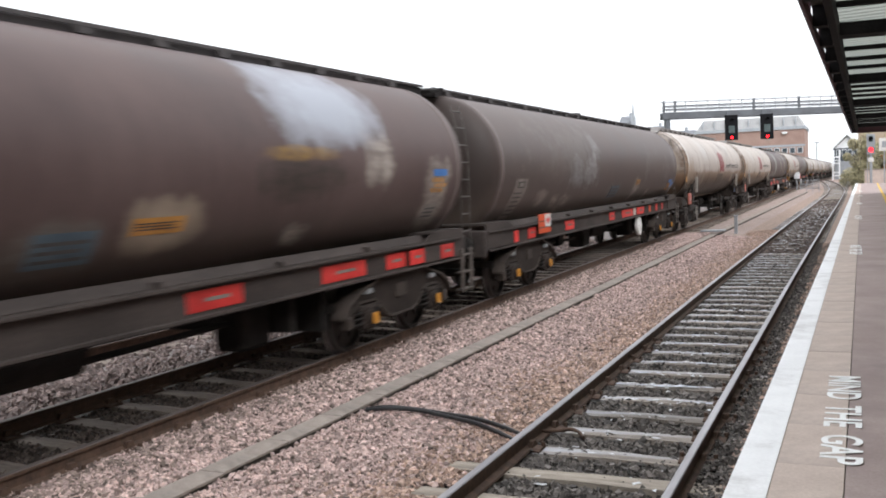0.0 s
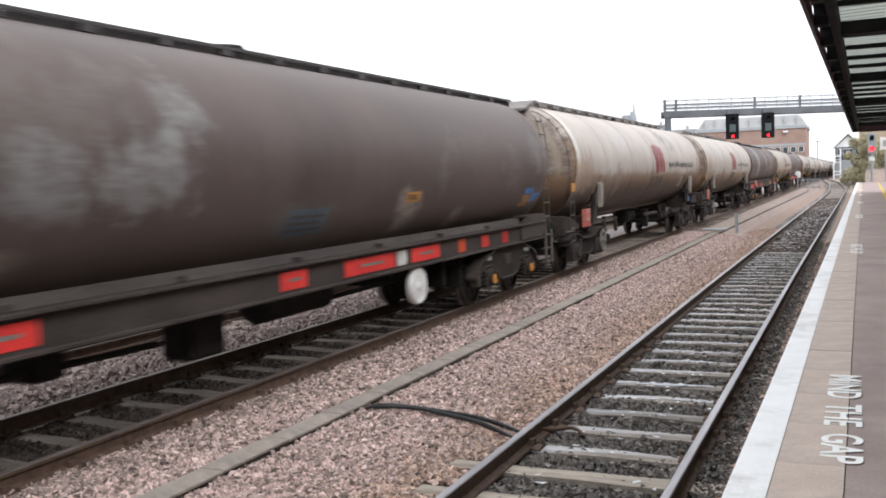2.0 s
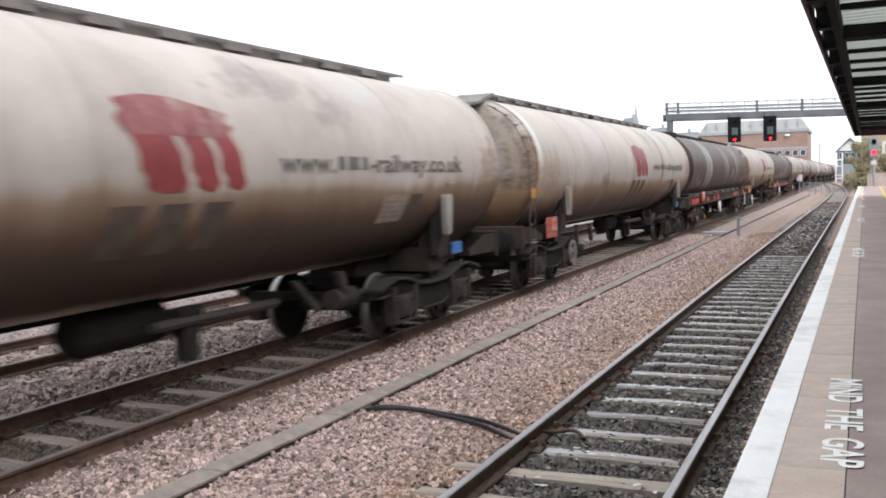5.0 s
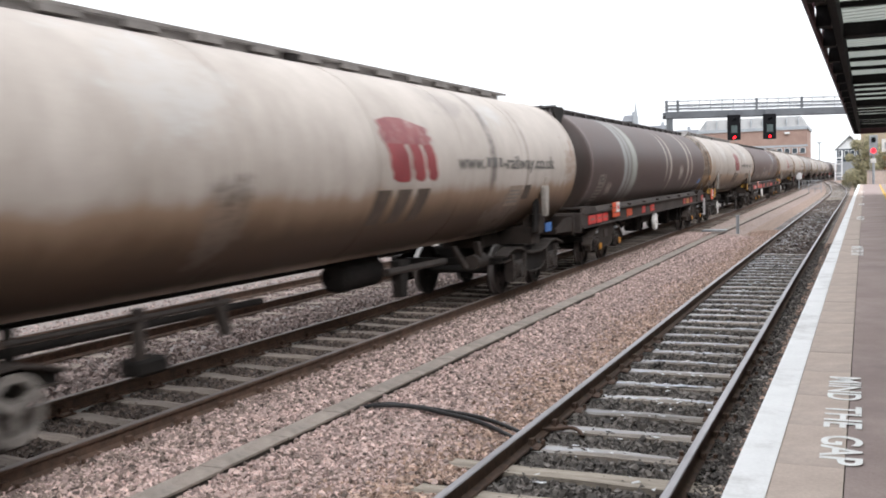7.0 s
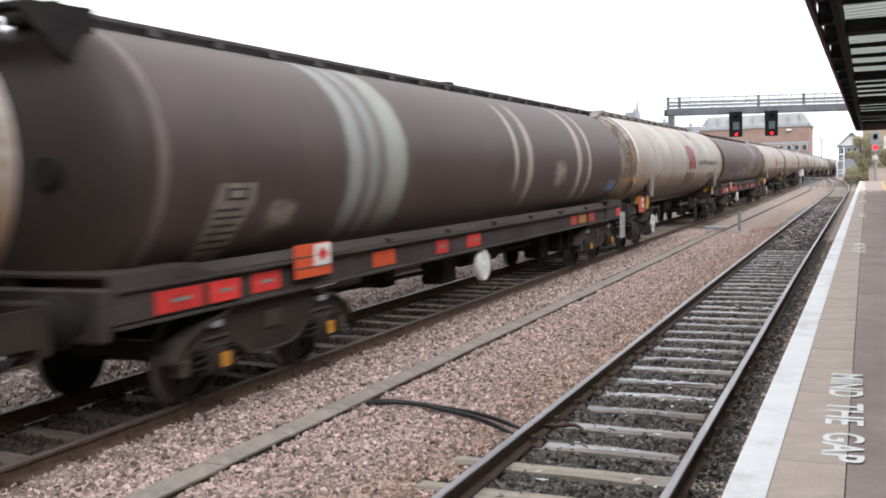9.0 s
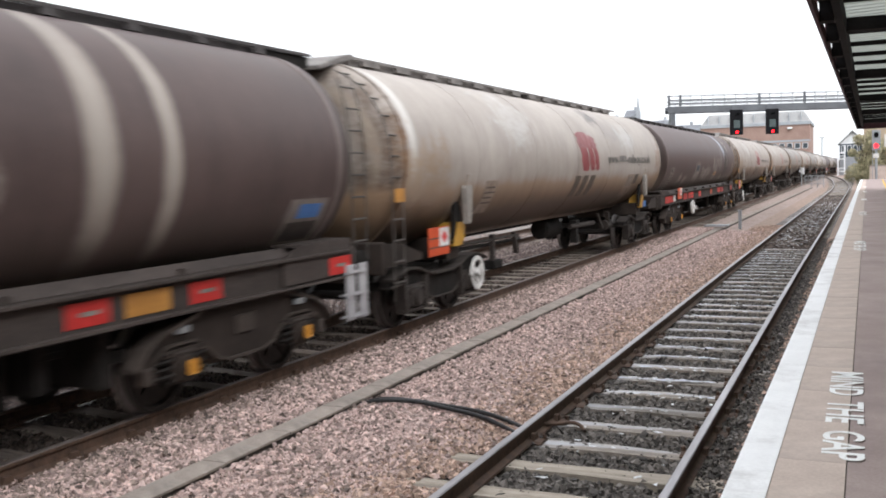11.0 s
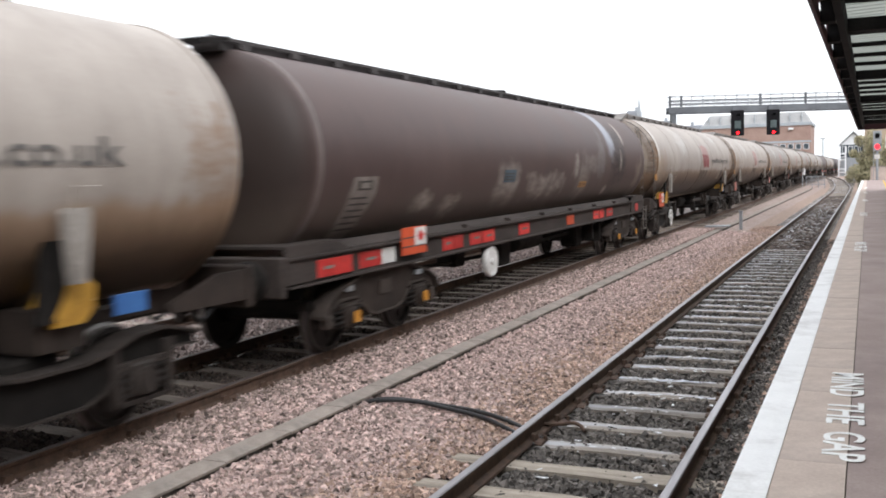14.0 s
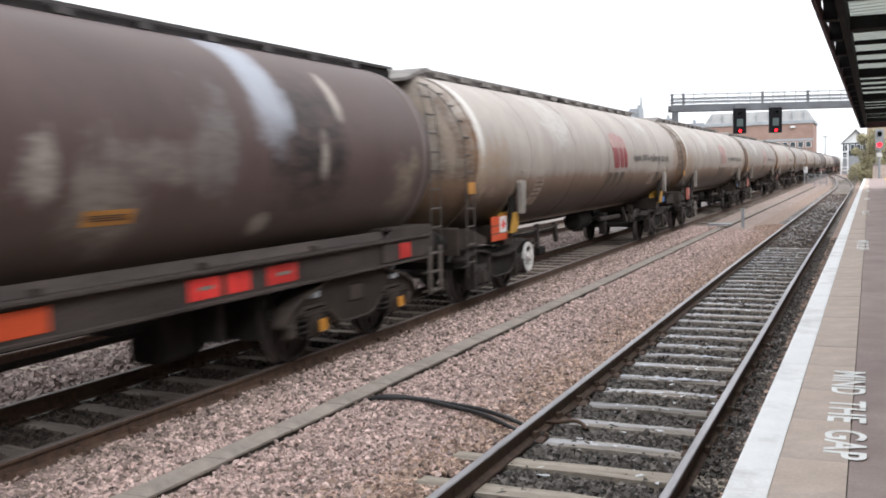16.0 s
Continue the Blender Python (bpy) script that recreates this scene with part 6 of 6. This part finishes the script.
def trim_e(w, r, zc):
    plain(w, r, zc)
    part("blue_notice", made(decal, r, zc, 15.16, 15.62, 1.72, 1.88, 0.012), PLATE_BLUE, w, "blue notice panel")
    part("notice_backing", made(decal, r, zc, 14.96, 15.76, 1.42, 1.94, 0.004), SMEAR, w, "pale dusty backing of a notice")
    part("notice_field", made(decal, r, zc, 15.02, 15.68, 1.46, 1.68, 0.012), STENCIL_DARK, w, "dark printed field")


def trim_g(w, r, zc):
    plain(w, r, zc)
    notice(w, r, zc, 4.4, 5.0, 2.0, 2.22, PLATE_BLUE_OLD, "weathered blue notice")
    notice(w, r, zc, 9.5, 10.1, 1.8, 1.93, PLATE_AMBER, "faded amber notice")


# label plates along each wagon's solebar: (y, length, colour)
R_, A_, W_, O_ = PLATE_RED, PLATE_AMBER, PLATE_WHITE, PLATE_ORANGE
LABELS = {
    "a": ((9.4, 0.9, R_), (11.9, 1.1, R_), (13.6, 0.6, R_), (14.25, 0.5, R_), (15.35, 0.5, R_)),
    "b": ((-1.09, 0.24, R_), (-0.14, 0.46, R_), (2.45, 0.7, R_), (6.55, 0.55, R_), (7.99, 1.4, R_), (9.47, 0.3, W_), (9.93, 1.0, R_), (11.68, 0.3, O_), (12.7, 0.35, R_), (13.73, 0.3, R_)),
    "e": ((-1.96, 0.68, R_), (-1.18, 0.5, R_), (-0.41, 0.53, R_), (2.3, 0.65, O_), (4.34, 0.45, R_), (5.57, 0.6, R_), (11.63, 0.5, R_), (12.31, 0.6, A_), (13.18, 0.5, R_), (15.72, 0.5, R_)),
    "g": ((-1.86, 0.48, R_), (-1.38, 0.34, R_), (-0.78, 0.6, R_), (-0.16, 0.4, W_), (1.86, 0.42, R_), (2.3, 0.37, R_), (2.97, 0.55, R_), (3.55, 0.55, R_), (5.4, 0.6, R_), (8.57, 0.55, O_), (10.8, 0.5, R_), (11.4, 0.4, R_), (12.1, 0.6, R_), (15.2, 0.35, R_)),
}


def red_plates(key):
    return [(y, 1.015, wy, 0.21, m) for y, wy, m in LABELS.get(key, LABELS["g"])]


TRAIN, WHEELS = [], {}
# speed in metres a second at a few times: the train slows a little and picks up again
PACE = ((0.0, 7.7), (3.0, 7.7), (6.0, 7.6), (8.5, 7.55), (9.5, 7.35), (11.0, 7.2), (13.0, 7.25), (14.5, 7.35), (15.5, 7.6), (16.0, 7.7))


def run(t):
    """Metres rolled since the start."""
    times = np.linspace(0.0, t, 200)
    pace = np.interp(times, [p[0] for p in PACE], [p[1] for p in PACE])
    return float(np.sum((pace[1:] + pace[:-1]) / 2) * t / 199)


# kind, where the front bogie is at a time when it passes close by, its look
ORDER = [(kind, y + run(t), key) for kind, t, y, key in (("brown", 0.5, -5.96, "a"), ("brown", 1.0, 10.04, "b"), ("cream", 4.0, 6.66, "c"), ("cream", 7.0, 3.95, "d"), ("brown", 9.0, 8.715, "e"), ("cream", 12.0, 6.1, "f"), ("brown", 14.5, 7.725, "g"), ("cream", 16.0, 15.8, "h"))]
for k in range(12):
    ORDER.append(("brown" if k in (6, 9, 10) else "cream", ORDER[-1][1] + 19.6, "far"))


def build_train():
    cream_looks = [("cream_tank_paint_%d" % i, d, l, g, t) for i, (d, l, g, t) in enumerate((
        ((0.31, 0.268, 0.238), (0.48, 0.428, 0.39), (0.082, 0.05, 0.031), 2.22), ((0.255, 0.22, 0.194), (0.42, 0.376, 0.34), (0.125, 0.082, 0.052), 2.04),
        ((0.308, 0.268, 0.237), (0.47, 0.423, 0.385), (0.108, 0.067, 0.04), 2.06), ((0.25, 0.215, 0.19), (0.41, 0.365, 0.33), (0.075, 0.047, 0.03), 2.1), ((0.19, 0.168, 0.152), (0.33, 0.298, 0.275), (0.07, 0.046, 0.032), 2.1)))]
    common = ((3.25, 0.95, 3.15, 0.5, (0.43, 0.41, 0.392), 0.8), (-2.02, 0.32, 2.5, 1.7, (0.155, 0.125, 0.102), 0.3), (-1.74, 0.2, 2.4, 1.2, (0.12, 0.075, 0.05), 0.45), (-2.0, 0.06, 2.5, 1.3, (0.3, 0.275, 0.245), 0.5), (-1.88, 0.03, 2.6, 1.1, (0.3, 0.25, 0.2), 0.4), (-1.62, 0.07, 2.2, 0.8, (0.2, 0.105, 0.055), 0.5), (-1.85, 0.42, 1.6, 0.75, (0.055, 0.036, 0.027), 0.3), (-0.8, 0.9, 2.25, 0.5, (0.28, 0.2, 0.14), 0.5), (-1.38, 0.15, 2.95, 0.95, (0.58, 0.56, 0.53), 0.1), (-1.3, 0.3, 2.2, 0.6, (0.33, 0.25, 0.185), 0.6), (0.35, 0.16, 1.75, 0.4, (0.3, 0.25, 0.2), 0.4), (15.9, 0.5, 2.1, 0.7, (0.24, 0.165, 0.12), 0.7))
    own = {
        0: ((9.9, 1.0, 3.3, 0.2, (0.24, 0.21, 0.195), 0.7), (10.9, 0.5, 3.05, 0.22, (0.24, 0.21, 0.195), 0.7), (12.0, 0.6, 3.4, 0.3, (0.42, 0.41, 0.4), 0.7), (1.5, 0.9, 1.7, 0.5, (0.05, 0.035, 0.026), 0.6), (2.6, 0.4, 2.0, 0.4, (0.2, 0.15, 0.11), 0.5)),
        1: ((9.4, 0.7, 3.42, 0.2, (0.11, 0.1, 0.1), 0.6), (10.7, 0.9, 3.1, 0.25, (0.25, 0.225, 0.21), 0.7), (12.1, 0.8, 2.95, 0.4, (0.43, 0.42, 0.41), 0.6), (12.5, 0.6, 1.6, 0.35, (0.2, 0.15, 0.11), 0.5)),
        2: ((11.2, 0.17, 2.5, 1.6, (0.11, 0.095, 0.088), 0.25), (13.05, 0.08, 2.7, 1.3, (0.22, 0.185, 0.165), 0.3), (10.2, 0.7, 3.3, 0.16, (0.28, 0.25, 0.232), 0.9), (11.9, 0.45, 3.3, 0.3, (0.44, 0.43, 0.42), 0.7), (3.9, 0.35, 1.75, 0.5, (0.05, 0.035, 0.025), 0.4), (12.3, 0.8, 1.6, 0.4, (0.09, 0.066, 0.05), 0.6)),
        3: ((13.2, 0.14, 2.7, 1.4, (0.2, 0.17, 0.15), 0.3), (12.0, 0.6, 3.4, 0.3, (0.42, 0.41, 0.4), 0.7)),
        4: ((13.2, 0.14, 2.7, 1.4, (0.2, 0.17, 0.15), 0.3), (11.5, 0.8, 3.3, 0.35, (0.42, 0.41, 0.4), 0.7)),
    }
    creams = [tank_paint(n, d, l, g, t, common + own[i], warm=2.2, soft=1.0, bounce=(0.46, 0.39, 0.335), low=(0.34, 0.68)) for i, (n, d, l, g, t) in enumerate(cream_looks)]
    looks = {
        "a": (tank_paint("brown_tank_bare_patch", DARK_BROWN, LIGHT_BROWN, (0.058, 0.043, 0.035), 1.9, ((12.3, 1.5, 3.15, 0.62, BLUISH, 0.16), (13.3, 0.5, 2.5, 0.4, PALE, 0.3), (11.4, 1.1, 2.25, 0.32, (0.035, 0.028, 0.023), 0.3), (11.4, 0.95, 2.55, 0.09, (0.24, 0.14, 0.04), 0.3), (15.2, 0.5, 2.0, 0.6, PALE, 0.25), (9.1, 0.6, 1.85, 0.28, TAN, 0.2), (7.9, 0.6, 1.75, 0.25, (0.13, 0.125, 0.11), 0.25), (11.5, 0.3, 1.65, 0.15, PALE, 0.3)), end_tone=BROWN_END), trim_a, 3.85),
        "b": (tank_paint("brown_tank_smudged", (0.06, 0.044, 0.04), (0.109, 0.082, 0.075), BROWN_GRIME, 1.9, ((2.66, 2.3, 2.75, 0.6, (0.115, 0.095, 0.085), 1.0), (1.94, 0.3, 1.62, 0.2, (0.3, 0.26, 0.22), 0.4), (3.15, 0.6, 2.25, 0.36, (0.2, 0.195, 0.195), 0.5), (4.4, 0.7, 2.32, 0.4, (0.22, 0.212, 0.21), 0.5), (4.91, 0.4, 2.9, 0.35, (0.2, 0.195, 0.19), 0.6), (0.81, 0.4, 1.78, 0.2, PALE, 0.3), (2.66, 0.5, 1.6, 0.2, PALE, 0.3), (7.17, 0.8, 1.72, 0.3, (0.13, 0.12, 0.11), 0.3), (9.93, 0.45, 1.75, 0.38, PALE, 0.25), (12.09, 1.5, 2.6, 0.3, (0.108, 0.088, 0.08), 0.9), (11.9, 0.3, 1.56, 0.2, PALE, 0.25), (14.14, 0.6, 2.3, 0.4, (0.12, 0.1, 0.092), 0.7), (15.55, 0.6, 2.6, 0.4, (0.15, 0.132, 0.126), 0.45), (10.9, 0.25, 2.2, 0.4, (0.13, 0.115, 0.108), 0.5), (15.67, 0.6, 1.75, 0.3, (0.16, 0.145, 0.13), 0.3)), end_tone=BROWN_END), trim_b, 10.05),
        "e": (tank_paint("brown_tank_striped", (0.052, 0.036, 0.034), (0.1, 0.07, 0.065), (0.07, 0.053, 0.045), 1.8, ((2.35, 0.95, 2.7, 1.45, (0.15, 0.14, 0.128), 0.12), (1.72, 0.22, 2.5, 1.6, (0.26, 0.265, 0.262), 0.12), (2.2, 0.16, 2.5, 1.6, (0.22, 0.225, 0.22), 0.12), (2.85, 0.36, 2.6, 1.5, (0.285, 0.295, 0.27), 0.12), (7.77, 0.14, 2.7, 0.9, PALE, 0.1), (8.54, 0.2, 2.5, 1.1, PALE, 0.12), (12.02, 0.22, 2.6, 1.4, PALE, 0.1), (12.89, 0.15, 2.6, 1.4, PALE, 0.1), (0.18, 0.35, 1.8, 0.2, PALE, 0.3), (10.57, 0.45, 2.15, 0.3, PALE, 0.3), (15.4, 0.5, 1.7, 0.3, (0.2, 0.185, 0.17), 0.3)), end_tone=BROWN_END), trim_e, 6.2),
        "g": (tank_paint("brown_tank_flaking", DARK_BROWN, LIGHT_BROWN, BROWN_GRIME, 1.95, ((12.95, 1.0, 2.3, 1.1, BLACK, 0.25), (12.25, 0.42, 3.2, 0.8, BLUISH, 0.2), (13.7, 0.14, 3.1, 0.35, PALE, 0.2), (13.2, 0.12, 2.4, 0.35, PALE, 0.3), (12.1, 0.25, 1.66, 0.14, PALE, 0.2), (4.7, 0.7, 1.95, 0.45, (0.3, 0.265, 0.235), 0.25), (6.9, 1.5, 1.9, 0.28, (0.28, 0.245, 0.215), 0.5), (9.75, 0.55, 1.85, 0.42, (0.25, 0.22, 0.19), 0.22), (9.0, 0.18, 2.3, 0.3, (0.3, 0.27, 0.24), 0.5), (10.4, 1.0, 2.3, 0.3, (0.18, 0.155, 0.14), 0.6), (1.2, 0.35, 1.78, 0.2, PALE, 0.3), (2.3, 0.4, 1.68, 0.2, PALE, 0.3), (15.35, 0.45, 2.0, 0.5, (0.22, 0.18, 0.14), 0.35), (11.2, 0.4, 2.4, 0.6, (0.14, 0.125, 0.12), 0.5)), end_tone=BROWN_END), trim_g, 3.85),
    }
    plain_brown = tank_paint("brown_tank_plain", DARK_BROWN, LIGHT_BROWN, BROWN_GRIME, 1.9, (), end_tone=BROWN_END)
    names = {"a": "dirty brown bogie tank wagon with a bare bluish patch", "b": "dirty brown bogie tank wagon with pale smudges", "e": "brown bogie tank wagon with pale washed stripes", "g": "dirty brown bogie tank wagon with flaking dark rear"}
    for k, (kind, y, look_key) in enumerate(ORDER):
        wheels = []
        if kind == "brown":
            paint, extra, wheel_y = looks.get(look_key, (plain_brown, plain, 3.85))
            w = brown_wagon(names.get(look_key, "plain dark brown bogie tank wagon"), paint, wheel_y, red_plates(look_key), extra, wheels)
        else:
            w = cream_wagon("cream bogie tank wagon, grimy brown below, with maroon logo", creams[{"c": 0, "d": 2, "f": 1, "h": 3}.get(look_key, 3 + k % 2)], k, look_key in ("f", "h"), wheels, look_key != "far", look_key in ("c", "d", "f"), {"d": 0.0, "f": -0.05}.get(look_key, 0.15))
        TRAIN.append((w, kind, y))
        WHEELS[k] = wheels


def motions():
    """The train rolls towards the camera at a steady pace; its wheelsets turn."""
    for k, (w, kind, y) in enumerate(TRAIN):
        gap = 14.1 if kind == "brown" else 14.0
        rows = []
        for i in range(17):
            ya = y - run(float(i))
            yb = ya + gap
            a = Vector((train_x(ya), ya, train_z(ya)))
            b = Vector((train_x(yb), yb, train_z(yb)))
            rise = math.degrees(math.atan2(b.z - a.z, gap))
            turn = -math.degrees(math.atan2(b.x - a.x, gap))
            rows.append((float(i), pose(a.x, a.y, a.z, rise, 0, turn)))
        walk(w, rows)
        if k < 9:
            for ob, along in WHEELS[k]:
                spin = []
                for i in range(241):
                    t = i * 2 / 30
                    spin.append((t, pose(0, along, 0.45, math.degrees(run(t) / 0.45) + 17 * k, 0, 0)))
                walk(ob, spin)


build_ground()
build_track("track_near", "little-used rusty track with weathered sleepers beside the platform", near_x, near_z, -30.0, 330.0, 7.37 - 0.72 * 30, 0.72, 140, SLEEPER, RAIL_TOP, skew=-2.5)
build_track("track_middle", "main line track with brown rails under the train", train_x, train_z, -40.0, 420.0, 6.1 - 0.705 * 30, 0.705, 120, SLEEPER_BROWN, RAIL_BROWN, skew=-7.0)
build_track("track_far", "further running line with rusty rails", lambda y: -7.75 - 0.006 * y, lambda y: train_z(y) + 0.07, -40.0, 300.0, -20, 0.7, 0, SLEEPER_BROWN, RAIL_BROWN, chairs=False)
build_platform()
build_canopy()
build_gantry()
build_platform_signal()
build_buildings()
build_bushes()
build_train()
build_trough()
build_lineside()
build_litter()
build_ballast()
motions()
